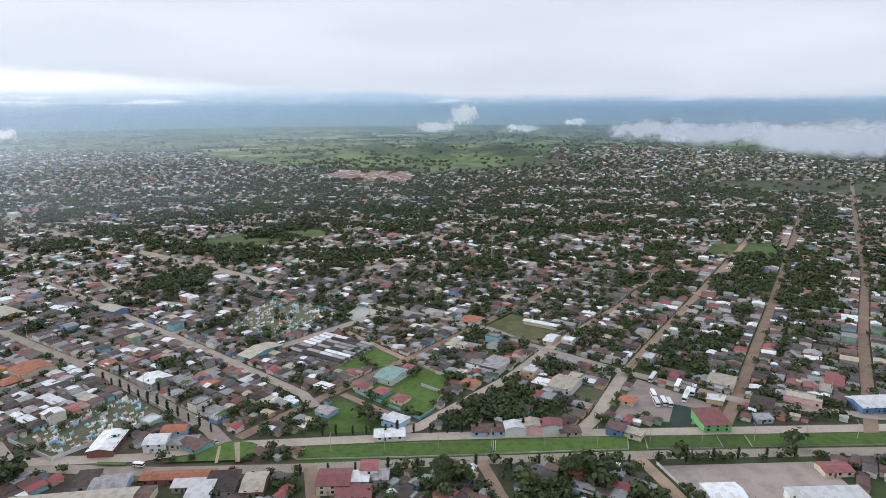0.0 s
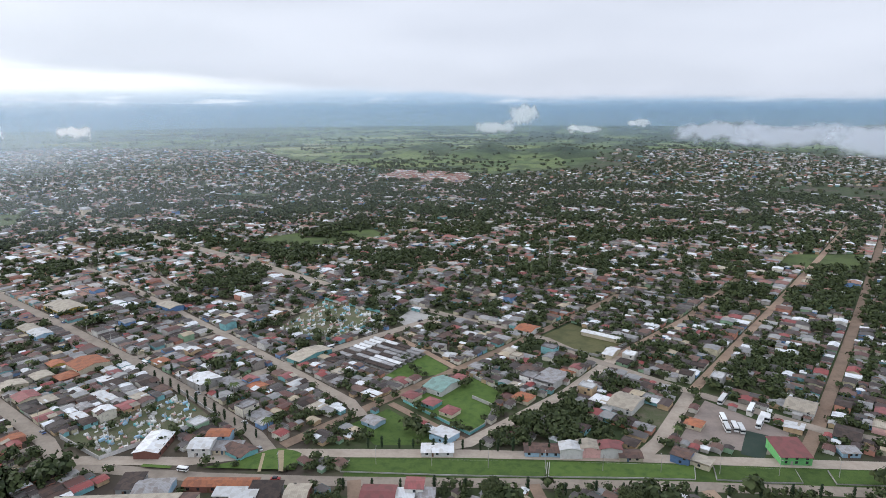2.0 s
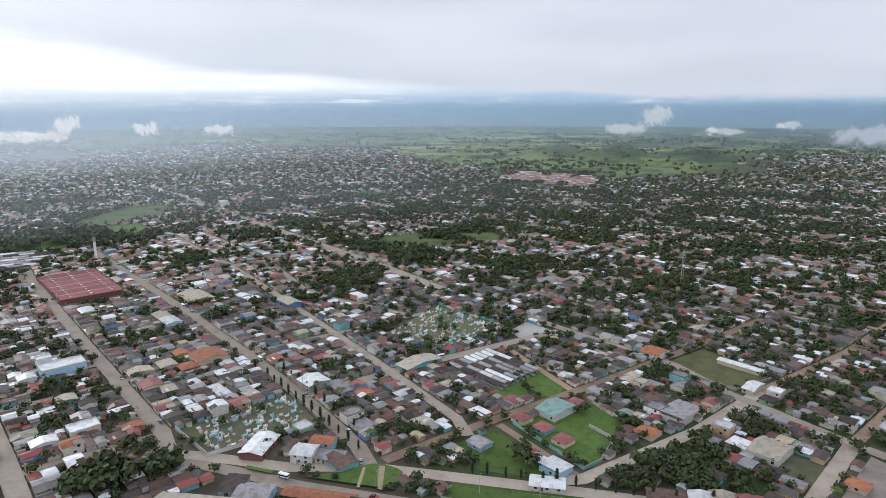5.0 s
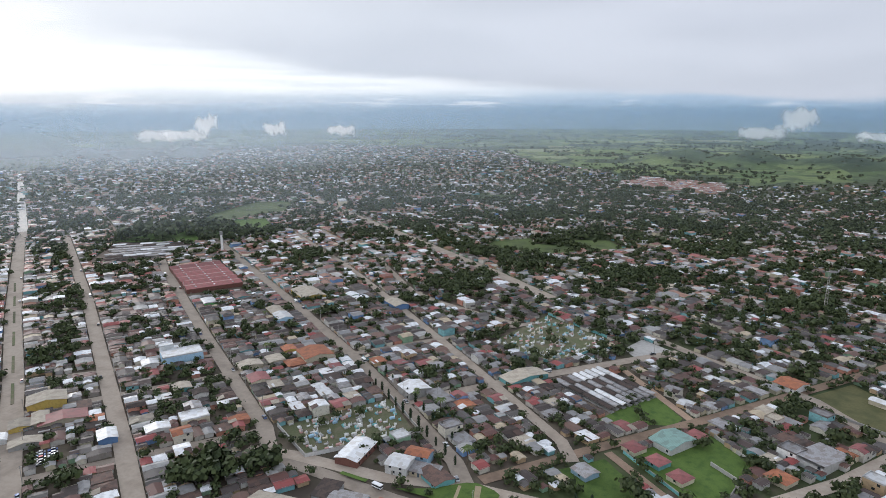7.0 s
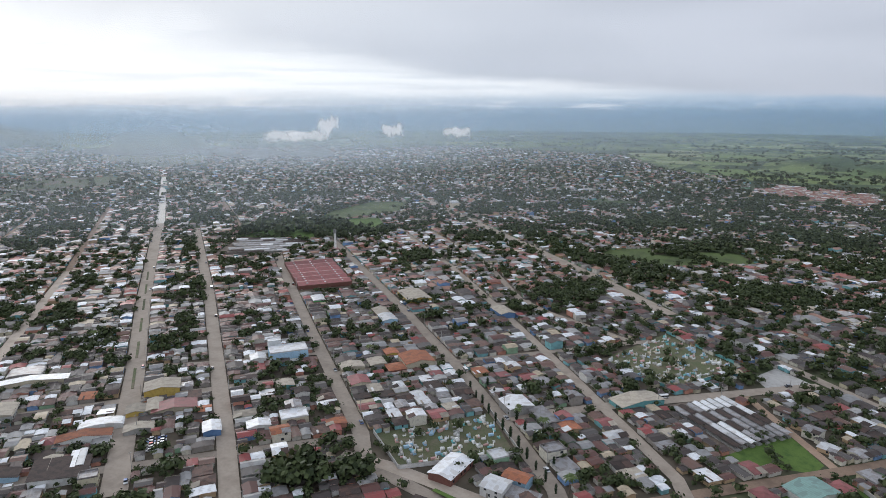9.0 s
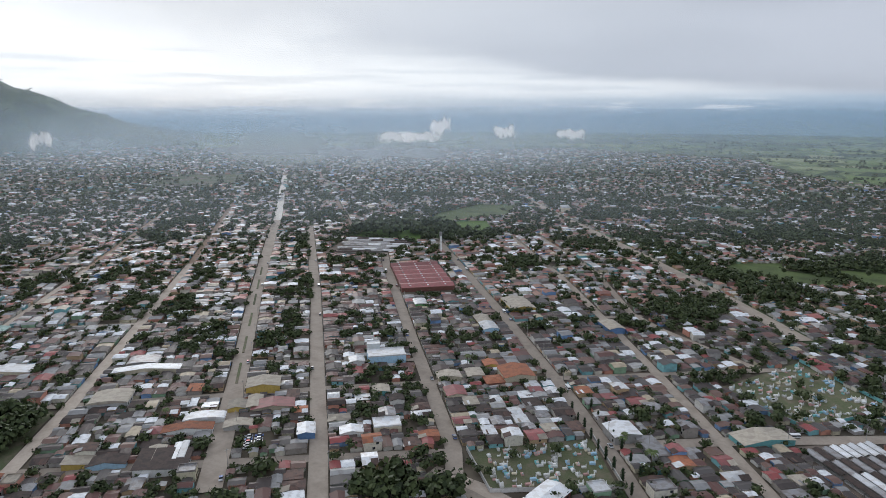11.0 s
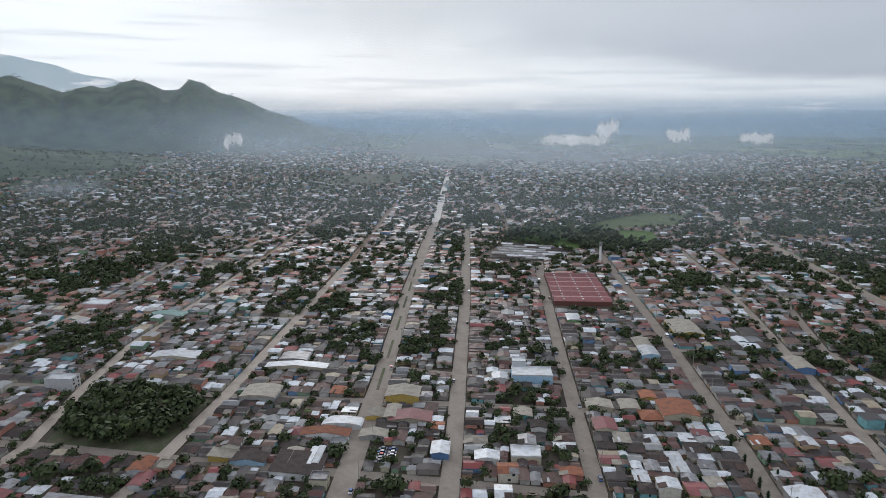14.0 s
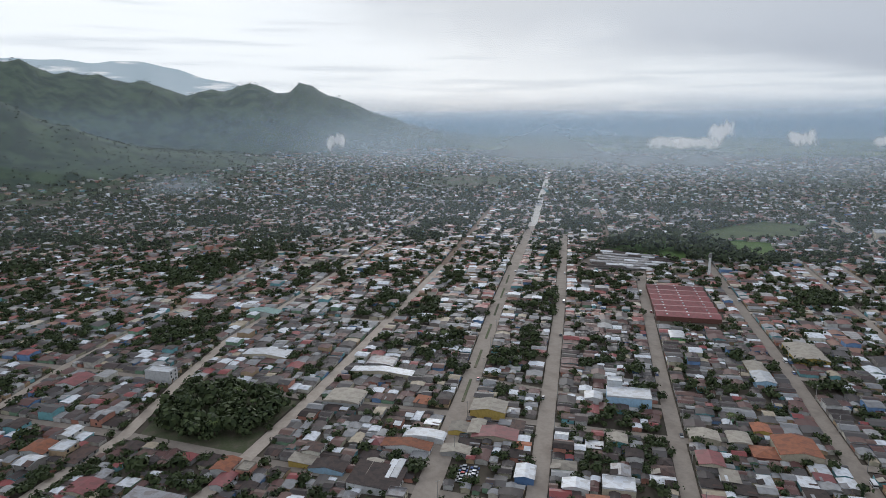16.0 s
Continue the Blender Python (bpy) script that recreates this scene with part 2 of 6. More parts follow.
M_LEAF = material("broad_leaves", leafy((0.032, 0.046, 0.017), (0.068, 0.086, 0.030)), 0.75, spec=0.25)
M_CYPRESS = material("cypress_needles", leafy((0.012, 0.026, 0.012), (0.03, 0.05, 0.018)), 0.85)
M_PALM = material("palm_fronds", leafy((0.05, 0.075, 0.018), (0.11, 0.14, 0.035)), 0.6)


# how far the town reaches: bearing to the left of north, metres
TOWN_EDGE = [(-45, 2350), (-11, 2250), (-6, 1650), (0, 1480), (10, 1480), (16, 1750), (21, 2300), (30, 2700), (60, 2800), (120, 2700)]


def ground_colour(n, co):
    """Bare earth, yards and grass in the town; fields, scrub and woods beyond."""
    flat = n.scaled(co, 1, 1, 0)
    earth = n.mix(n.span(n.noise(flat, 0.05, 5), 0.35, 0.65), (0.06, 0.046, 0.036), (0.125, 0.097, 0.073))
    green = n.mix(n.span(n.noise(flat, 0.03, 5), 0.3, 0.7), (0.032, 0.048, 0.018), (0.06, 0.08, 0.028))
    town_grass = n.mix(n.span(n.noise(flat, 0.018, 6, 0.65), 0.38, 0.52), earth, green)
    east_west = n.add("ShaderNodeSeparateXYZ")
    n.wire(co, east_west.inputs[0])
    gu = n.math("ADD", n.math("MULTIPLY", east_west.outputs[0], math.cos(radians(148))), n.math("MULTIPLY", east_west.outputs[1], math.sin(radians(148))))
    gv = n.math("SUBTRACT", n.math("MULTIPLY", east_west.outputs[0], math.sin(radians(148))), n.math("MULTIPLY", east_west.outputs[1], math.cos(radians(148))))
    core = n.math("MULTIPLY", n.math("MULTIPLY", n.span(gu, 215, 245), n.math("SUBTRACT", 1.0, n.span(gu, 800, 860))), n.math("MULTIPLY", n.span(gv, -310, -250), n.math("SUBTRACT", 1.0, n.span(gv, 330, 380))))
    town = n.mix(n.math("MULTIPLY", core, 0.85), town_grass, earth)
    cells = n.add("ShaderNodeTexVoronoi")
    cells.inputs["Scale"].default_value, cells.inputs["Randomness"].default_value = 0.0042, 0.9
    n.wire(n.scaled(co, 1.6, 0.75, 0), cells.inputs["Vector"])
    tone = n.add("ShaderNodeSeparateColor")
    n.wire(cells.outputs["Color"], tone.inputs[0])
    fields = n.ramp(tone.outputs[0], [(0.0, (0.035, 0.055, 0.022)), (0.35, (0.045, 0.068, 0.026)), (0.6, (0.10, 0.145, 0.045)), (0.85, (0.16, 0.20, 0.07)), (1.0, (0.10, 0.14, 0.045))])
    fields = n.mix(n.math("MULTIPLY", n.span(n.noise(flat, 0.012, 6, 0.65), 0.46, 0.60), 0.8), fields, (0.03, 0.05, 0.02))
    xyz = n.add("ShaderNodeSeparateXYZ")
    n.wire(co, xyz.inputs[0])
    far = n.math("SQRT", n.math("ADD", n.math("MULTIPLY", xyz.outputs[0], xyz.outputs[0]), n.math("MULTIPLY", xyz.outputs[1], xyz.outputs[1])))
    az = n.math("MULTIPLY", n.math("ARCTAN2", n.math("MULTIPLY", xyz.outputs[0], -1.0), xyz.outputs[1]), 180 / math.pi)
    past = n.math("SUBTRACT", n.math("ADD", far, n.math("MULTIPLY", n.noise(flat, 0.006, 4), 260)), by_bearing(n, az, TOWN_EDGE))
    mixed = n.mix(n.span(past, 60, 260), town, fields)
    slope = n.span(xyz.outputs[2], 4, 22)
    hill = n.mix(n.span(n.noise(co, 0.013, 7, 0.68), 0.40, 0.60), (0.026, 0.046, 0.024), (0.065, 0.098, 0.045))
    return n.mix(slope, mixed, hill)


M_GROUND = material("ground_cover", ground_colour, 0.95, bump=0.3, bump_scale=0.3)

# ---- the plan: u runs away along the avenues, v across them ----
CA, SA = math.cos(radians(148)), math.sin(radians(148))


def at(u, v, z=0.0):
    return Vector((u * CA + v * SA, u * SA - v * CA, z))


# the crest lines of the hills: bearing to the left of north, height in metres; then bearing, distance of the foot and of the crest
CREST = [(60, 0), (66.5, 0), (69.7, 33), (74.8, 130), (78.8, 215), (80.6, 262), (82.0, 300), (83.2, 282), (84.6, 264), (86.0, 288), (87.5, 303), (89.3, 272), (91.7, 250), (94, 290), (96.7, 318),
         (101.7, 352), (105.3, 405), (115, 430), (135, 400), (160, 0)]
SPUR = [(80, 0), (84.6, 8), (89.4, 34), (95.8, 64), (101.7, 138), (105.3, 198), (115, 230), (135, 120), (150, 0)]
KNOLLS = [(-18.0, 3500, 66, 330, 300), (-23.0, 3600, 40, 500, 300), (-31.0, 3900, 52, 600, 350), (1.5, 2050, 44, 130, 150), (-4.5, 2050, 33, 200, 170), (6.5, 2150, 36, 150, 150), (-9, 2100, 20, 160, 160)]


def hill_height(x, y):
    """The lie of the land: flat under the town, hills to the north-west and far knolls."""
    x, y = np.atleast_1d(np.asarray(x, float)), np.atleast_1d(np.asarray(y, float))
    dx, dy = x + 49, y - 117
    r, yaw = np.hypot(dx, dy), np.degrees(np.arctan2(-dx, dy))
    ribs = np.sin(yaw * 1.55 + r * 0.0016) + 0.6 * np.sin(yaw * 3.7 - r * 0.0031) + 0.4 * np.sin(yaw * 7.9 + r * 0.006)
    z = np.zeros(r.shape)
    for line, foot, crest in ((CREST, 2350, 3350), (SPUR, 1450, 2000)):
        top = np.interp(yaw, [p[0] for p in line], [p[1] for p in line], 0, 0)
        k = np.clip((r - foot) / (crest - foot), 0, 1.6)
        rise = np.where(k < 1, k * k * (3 - 2 * k), 1 - (k - 1) ** 2 * 0.5)
        z = np.maximum(z, top * rise * (1 + 0.13 * ribs * np.clip(k, 0, 1) * np.clip(1.15 - k, 0, 1) * 2))
    for bearing, far, tall, across, deep in KNOLLS:
        a = (x + math.sin(radians(bearing)) * far) * math.cos(radians(bearing)) + (y - math.cos(radians(bearing)) * far) * math.sin(radians(bearing))
        b = -(x + math.sin(radians(bearing)) * far) * math.sin(radians(bearing)) + (y - math.cos(radians(bearing)) * far) * math.cos(radians(bearing))
        z = np.maximum(z, tall * np.exp(-(a / across) ** 2 * 2 - (b / deep) ** 2 * 2) * (1 + 0.12 * np.sin(a / 47) + 0.08 * np.sin(a / 19 + b / 31)) - 1.5)
    return z


def link_mesh(name, verts, faces, mat, parent=None, label=""):
    me = bpy.data.meshes.new(name)
    me.from_pydata(verts, [], faces)
    me.materials.append(mat)
    ob = new(name, me)
    if parent:
        ob.parent = parent
    if label:
        tagged(ob, label)
    return ob


def part(name, bm, mat, parent=None, label=""):
    """Links a bmesh as one mesh object under a thing."""
    me = bpy.data.meshes.new(name)
    bm.to_mesh(me)
    bm.free()
    me.materials.append(mat)
    ob = new(name, me)
    ob.parent = parent
    if label:
        tagged(ob, label)
    return ob


def box(bm, x0, x1, y0, y1, z0, z1):
    vs = [bm.verts.new(p) for p in ((x0, y0, z0), (x1, y0, z0), (x1, y1, z0), (x0, y1, z0), (x0, y0, z1), (x1, y0, z1), (x1, y1, z1), (x0, y1, z1))]
    for f in ((3, 2, 1, 0), (4, 5, 6, 7), (0, 1, 5, 4), (1, 2, 6, 5), (2, 3, 7, 6), (3, 0, 4, 7)):
        bm.faces.new([vs[i] for i in f])
    return vs


# the ground, one sheet to the horizon
rings = np.concatenate([np.linspace(0, 1500, 26), np.linspace(1560, 5600, 90)])
turns = np.radians(np.linspace(0, 360, 361)[:-1])
gx, gy = np.outer(rings, -np.sin(turns)).ravel(), np.outer(rings, np.cos(turns)).ravel()
gz = hill_height(gx, gy)
T = len(turns)
quads = [(r * T + k, r * T + (k + 1) % T, (r + 1) * T + (k + 1) % T, (r + 1) * T + k) for r in range(len(rings) - 1) for k in range(T)]
ground = link_mesh("ground", np.stack([gx, gy, gz], 1).tolist(), [q[::-1] for q in quads], M_GROUND)
tagged(ground, "wide valley floor of earth, grass and fields rising into green hills", "ground", kind="structure")
for p in ground.data.polygons:
    p.use_smooth = True

# streets: name, width, material, then the line in (u, v)
STREETS = [
    ("avenue", 11.1, "c", [(318, 12), (457, 10), (622, 4), (936, -1), (1015, 0)]),
    ("far_avenue", 12.0, "c", [(1015, 0), (1400, -12), (1900, -28)]),
    ("street", 8.9, "c", [(270, 57), (353, 58), (620, 56), (960, 47)]),
    ("street", 8.1, "c", [(312, 117), (333, 121), (480, 123), (705, 128), (770, 132)]),
    ("street", 8.1, "c", [(232, 178), (256, 186), (310, 192), (380, 197), (514, 201), (700, 203), (860, 205)]),
    ("street", 7.4, "c", [(295, -84), (326, -79), (413, -75), (557, -74), (753, -73)]),
    ("dirt_road", 6.6, "d", [(753, -73), (1178, -85), (1500, -92)]),
    ("street", 6.6, "c", [(250, -154), (318, -152), (356, -149), (425, -163), (495, -173), (598, -171), (745, -172)]),
    ("dirt_road", 5.9, "d", [(745, -172), (1100, -180), (1400, -190)]),
    ("street", 5.9, "c", [(200, -232), (358, -238), (430, -250), (760, -262)]),
    ("street", 6.6, "c", [(228, 232), (245, 240), (361, 257), (472, 271), (590, 285), (640, 290), (830, 300)]),
    ("street", 5.9, "c", [(395, 326), (469, 306), (510, 302), (640, 330), (830, 336)]),
    ("highway", 14.0, "c", [(430, 392), (530, 402), (719, 412), (960, 421), (1100, 428), (1350, 440)]),
    ("cross_street", 6.6, "c", [(362, -330), (357, -150), (349, -74), (342, 5), (337, 60), (330, 124)]),
    ("cross_street", 5.9, "c", [(428, -330), (422, -154), (417, -75), (414, 57), (409, 160), (402, 199), (395, 268), (388, 340)]),
    ("cross_street", 4.5, "c", [(467, 3), (455, 58), (447, 122)]),
    ("cross_street", 5.2, "c", [(630, -80), (626, 62), (618, 129), (612, 200)]),
    ("cross_street", 5.2, "c", [(719, -75), (716, 52)]),
    ("cross_street", 5.2, "c", [(505, 200), (505, 266), (503, 308)]),
    ("cross_street", 5.2, "c", [(640, 203), (636, 280), (631, 405)]),
    ("cross_street", 6.6, "c", [(770, -420), (756, -174), (738, -74)]),
    ("cross_street", 5.2, "c", [(560, -330), (560, -170), (557, -74), (545, 4)]),
    ("market_street", 8.1, "c", [(322, 194), (314, 262), (300, 342), (292, 384)]),
    ("street", 7.4, "c", [(330, 392), (292, 390), (205, 389), (164, 374), (103, 364), (32, 358), (-15, 371), (-60, 385)]),
    ("dirt_road", 6.6, "d", [(238, 188), (231, 255), (222, 325), (211, 437), (205, 520)]),
    ("street", 7.4, "c", [(176, 232), (168, 243), (155, 322), (153, 390)]),
    ("dirt_road", 5.9, "d", [(153, 390), (140, 494), (136, 640)]),
    ("street", 7.4, "c", [(97, 278), (95, 300), (99, 362)]),
    ("dirt_road", 5.9, "d", [(99, 362), (98, 400), (93, 560), (88, 760), (84, 1000)]),
    ("dirt_road", 6.6, "d", [(37, 318), (36, 360), (37, 560), (40, 760), (46, 1100)]),
    ("dirt_road", 6.6, "d", [(-26, 352), (-24, 500), (-28, 700), (-20, 1100), (-15, 1600)]),
    ("lane", 4.5, "d", [(226, 252), (166, 243)]),
    ("lane", 4.5, "d", [(226, 312), (300, 334)]),
    ("lane", 5.9, "d", [(190, 188), (165, 164), (130, 130)]),
    ("lane", 5.2, "d", [(126, 232), (104, 211), (80, 185)]),
    ("lane", 5.9, "d", [(65, 272), (44, 252), (20, 225)]),
    ("boulevard_north", 7.3, "c", [(318, 108), (301, 125), (262, 153), (238, 180), (219, 194), (163, 235), (101, 277), (30, 323), (-32, 364), (-100, 408)]),
    ("boulevard_south", 7.3, "c", [(301, 119), (246, 149), (198, 181), (127, 232), (71, 271), (27, 300), (-32, 338), (-100, 382)]),
    ("dirt_road", 7.0, "d", [(945, 104), (1200, 92), (1510, 74), (1800, 60)]),
    ("dirt_road", 5.5, "d", [(1050, 186), (1296, 168), (1600, 150)]),
    ("dirt_road", 5.2, "d", [(900, 421), (880, 700), (860, 1100)]),
    ("dirt_road", 5.2, "d", [(212, 437), (420, 452), (640, 470)]),
    ("dirt_road", 5.2, "d", [(136, 640), (330, 660), (620, 680), (900, 700)]),
    ("dirt_road", 5.2, "d", [(-120, 560), (40, 555), (136, 560), (300, 540)]),
    ("dirt_road", 5.2, "d", [(-200, 800), (46, 780), (140, 770)]),
]
SEGS = []
for k, (name, wide, kind, line) in enumerate(STREETS):
    pts = [at(*p) for p in line]
    for a, b in zip(pts, pts[1:]):
        SEGS.append((a.x, a.y, b.x, b.y, wide / 2))
    bm = bmesh.new()
    pairs = []
    for i, p in enumerate(pts):
        d = ((pts[i + 1] - p).normalized() if i + 1 < len(pts) else Vector((0, 0, 0))) + ((p - pts[i - 1]).normalized() if i else Vector((0, 0, 0)))
        side = Vector((-d.y, d.x, 0)).normalized() * wide / 2
        lift = Vector((0, 0, 0.06 + 0.012 * (len(STREETS) - k)))
        pairs.append((bm.verts.new(p - side + lift), bm.verts.new(p + side + lift)))
    for (a, b), (c, d) in zip(pairs, pairs[1:]):
        bm.faces.new((a, c, d, b))
    ob = part(name, bm, M_PALE if name == "far_avenue" else M_ASPHALT if kind == "c" else M_DIRT)
    tagged(ob, "pale dusty concrete street between rows of houses" if kind == "c" else "brown dirt road between houses and trees", "road", kind="structure")
SEGS = np.array(SEGS)


def road_gap(x, y):
    """Distance from a place to the edge of the nearest street."""
    ax, ay, bx, by, half = SEGS.T
    dx, dy = bx - ax, by - ay
    k = np.clip(((x - ax) * dx + (y - ay) * dy) / (dx * dx + dy * dy), 0, 1)
    return (np.hypot(ax + k * dx - x, ay + k * dy - y) - half).min()


def inside(poly, u, v):
    hit = False
    for (a, b), (c, d) in zip(poly, poly[1:] + poly[:1]):
        if (b > v) != (d > v) and u < (c - a) * (v - b) / (d - b) + a:
            hit = not hit
    return hit


# open places in (u, v): name, material, outline, label
OPEN = [
    ("graveyard_lawn", M_GRAVES, [(331, 128), (297, 130), (289, 184), (331, 190)], "trodden grass of a walled graveyard"),
    ("graveyard_lawn", M_GRAVES, [(372, 286), (320, 302), (330, 362), (397, 360)], "trodden earth of a crowded graveyard"),
    ("market_yard", M_YARD, [(304, 280), (252, 277), (261, 318), (305, 321)], "bare yard under market stalls"),
    ("plaza", M_WALK, [(316, 358), (294, 350), (290, 382), (322, 383)], "wide pale concrete plaza beside the market"),
    ("football_field", M_PASTURE, [(212, 378), (164, 380), (157, 412), (206, 430)], "worn dry grass football field"),
    ("meadow", M_GRASS, [(252, 268), (227, 300), (230, 310), (258, 320)], "bright green mown plot beside a dirt road"),
    ("meadow", M_GRASS, [(221, 257), (173, 250), (172, 262), (184, 300), (214, 308)], "bright green lawn round a hall"),
    ("meadow", M_GRASS, [(227, 223), (203, 215), (174, 236), (223, 247)], "green plot with small trees"),
    ("park_lawn", M_GRAVES, [(360, -143), (353, -82), (412, -81), (424, -155)], "shaded lawn of the town park"),
    ("paddock", M_PADDOCK, [(925, 213), (968, 262), (1000, 345), (1098, 392), (1120, 330), (1045, 252), (985, 214)], "bright green meadow ringed by trees"),
    ("paddock", M_PADDOCK, [(628, 466), (560, 490), (548, 530), (575, 548), (612, 520), (640, 540), (648, 490)], "green paddock among trees"),
    ("paddock", M_PADDOCK, [(545, 545), (530, 590), (580, 612), (606, 570)], "green paddock among trees"),
    ("paddock", M_PADDOCK, [(117, 704), (48, 735), (52, 814), (117, 769)], "green paddock among dark trees"),
    ("paddock", M_PADDOCK, [(1029, 670), (937, 689), (930, 760), (1012, 770)], "bright green playing field among trees"),
    ("yard", M_PAVING, [(56, 270), (30, 246), (-26, 284), (-6, 312)], "pale concrete goods yard beside the boulevard"),
    ("market_yard", M_YARD, [(781, 62), (875, 100), (820, 170), (745, 122)], "bare ground under long market roofs"),
    ("boulevard_verge", M_GRASS, [(205, 201), (163, 231), (101, 273), (30, 319), (-32, 360), (-95, 400), (-95, 384), (-32, 341), (27, 303), (71, 274), (127, 235), (196, 187)], "mown verge between the boulevard's two roads"),
    ("wood_floor", M_GRASS, [(850, 50), (960, 200), (955, 300), (880, 290), (830, 180), (880, 100)], "grass under a dense wood"),
    ("bus_yard", M_PAVING, [(88, 305), (50, 318), (42, 345), (90, 358)], "earthen yard with parked coaches"),
    ("crop_plot", M_GRAVES, [(121, 313), (119, 334), (101, 333), (97, 312)], "dark green planted plot inside a low wall"),
    ("ball_court", M_COURT, [(61, 311), (64, 336), (53, 337), (51, 312)], "dark green fenced ball court"),
    ("roundabout_lawn", M_GRASS, [(275, 139), (263, 146), (262, 144), (274, 137)], "narrow grass island in the road"),
    ("roundabout_lawn", M_GRASS, [(251, 153), (243, 166), (239, 181), (236, 185), (228, 188), (224, 188), (216, 177)], "kerbed triangular lawn between two roads"),
    ("garden_path", M_PATH, [(235, 183), (233, 185), (219, 173), (221, 172)], "ochre brick path across the triangular lawn"),
    ("garden_path", M_PATH, [(239, 177), (238, 178), (227, 167), (228, 166)], "pale path across the triangular lawn"),
]
for k, (name, mat, line, label) in enumerate(OPEN):
    bm = bmesh.new()
    bm.faces.new([bm.verts.new(at(u, v, (0.9 if name in ("roundabout_lawn", "garden_path") else 0.03) + 0.004 * k)) for u, v in line])
    bmesh.ops.recalc_face_normals(bm, faces=bm.faces)
    ob = tagged(part(name, bm, mat), label, "ground", kind="structure")

# which square metres are taken: 1 street, 2 open place, 3 building
U0, V0 = -320, -900
taken = np.zeros((1750, 2270), np.uint8)


def mark_box(u0, u1, v0, v1, value):
    taken[max(0, int(u0 - U0)):max(0, int(math.ceil(u1 - U0))), max(0, int(v0 - V0)):max(0, int(math.ceil(v1 - V0)))] = value


def mark_poly(line, value):
    us, vs = [p[0] for p in line], [p[1] for p in line]
    for u in range(int(min(us)), int(max(us)) + 1):
        for v in range(int(min(vs)), int(max(vs)) + 1):
            if inside(line, u + 0.5, v + 0.5) and 0 <= u - U0 < taken.shape[0] and 0 <= v - V0 < taken.shape[1]:
                taken[u - U0, v - V0] = value


def is_free(u0, u1, v0, v1, value=0):
    a, b, c, d = int(u0 - U0), int(math.ceil(u1 - U0)), int(v0 - V0), int(math.ceil(v1 - V0))
    if a < 0 or c < 0 or b > taken.shape[0] or d > taken.shape[1]:
        return False
    return not (taken[a:b, c:d] > value).any()


for _, wide, _, line in STREETS:
    for (a, b), (c, d) in zip(line, line[1:]):
        n = int(math.hypot(c - a, d - b)) + 1
        for k in range(n + 1):
            u, v, h = a + (c - a) * k / n, b + (d - b) * k / n, wide / 2 + 0.3
            mark_box(u - h, u + h, v - h, v + h, 1)
for _, _, line, _ in OPEN:
    mark_poly(line, 2)

# ---- houses ----
def roof_mesh(bm, w, d, h, rise, kind, over=0.45, thick=0.12):
    """A roof over a w x d plan at height h, as solid sheets."""
    x, y = w / 2 + over, d / 2 + over
    if kind == "gable":
        k = rise / (d / 2)
        e = h - over * k
        for s in (1, -1):
            low, top = [(-x, s * y, e), (x, s * y, e)], [(x, 0, h + rise), (-x, 0, h + rise)]
            vs = [bm.verts.new(p) for p in low + top] + [bm.verts.new((p[0], p[1], p[2] + thick)) for p in low + top]
            for f in ((0, 1, 2, 3), (4, 5, 6, 7), (0, 1, 5, 4), (1, 2, 6, 5), (2, 3, 7, 6), (3, 0, 4, 7)):
                bm.faces.new([vs[i] for i in f])
    elif kind == "hip":
        vs = [bm.verts.new(p) for p in ((-x, -y, h), (x, -y, h), (x, y, h), (-x, y, h), (-max(x - y, 0.3), 0, h + rise), (max(x - y, 0.3), 0, h + rise))]
        for f in ((0, 1, 5, 4), (1, 2, 5), (2, 3, 4, 5), (3, 0, 4), (3, 2, 1, 0)):
            bm.faces.new([vs[i] for i in f])
    elif kind == "shed":
        lo, hi = h + 0.05, h + rise
        ps = [(-x, -y, lo), (x, -y, lo), (x, y, hi), (-x, y, hi)]
        vs = [bm.verts.new(p) for p in ps] + [bm.verts.new((p[0], p[1], p[2] + thick)) for p in ps]
        for f in ((3, 2, 1, 0), (4, 5, 6, 7), (0, 1, 5, 4), (1, 2, 6, 5), (2, 3, 7, 6), (3, 0, 4, 7)):
            bm.faces.new([vs[i] for i in f])
    elif kind == "flat":
        x, y = w / 2, d / 2
        box(bm, -x, x, -y, y, h, h + 0.2)
        for a in ((-x, x, -y, -y + 0.2), (-x, x, y - 0.2, y), (-x, -x + 0.2, -y + 0.2, y - 0.2), (x - 0.2, x, -y + 0.2, y - 0.2)):
            box(bm, *a, h + 0.2, h + 0.8)
    elif kind == "vault":
        steps = 8
        rows = []
        for i in range(steps + 1):
            a = math.pi * i / steps
            rows.append([bm.verts.new((sx * x, -y * math.cos(a), h + rise * math.sin(a))) for sx in (-1, 1)])
        for a, b in zip(rows, rows[1:]):
            bm.faces.new((a[0], a[1], b[1], b[0]))
        for e in (0, 1):
            bm.faces.new([r[e] for r in rows])
    bmesh.ops.recalc_face_normals(bm, faces=bm.faces)


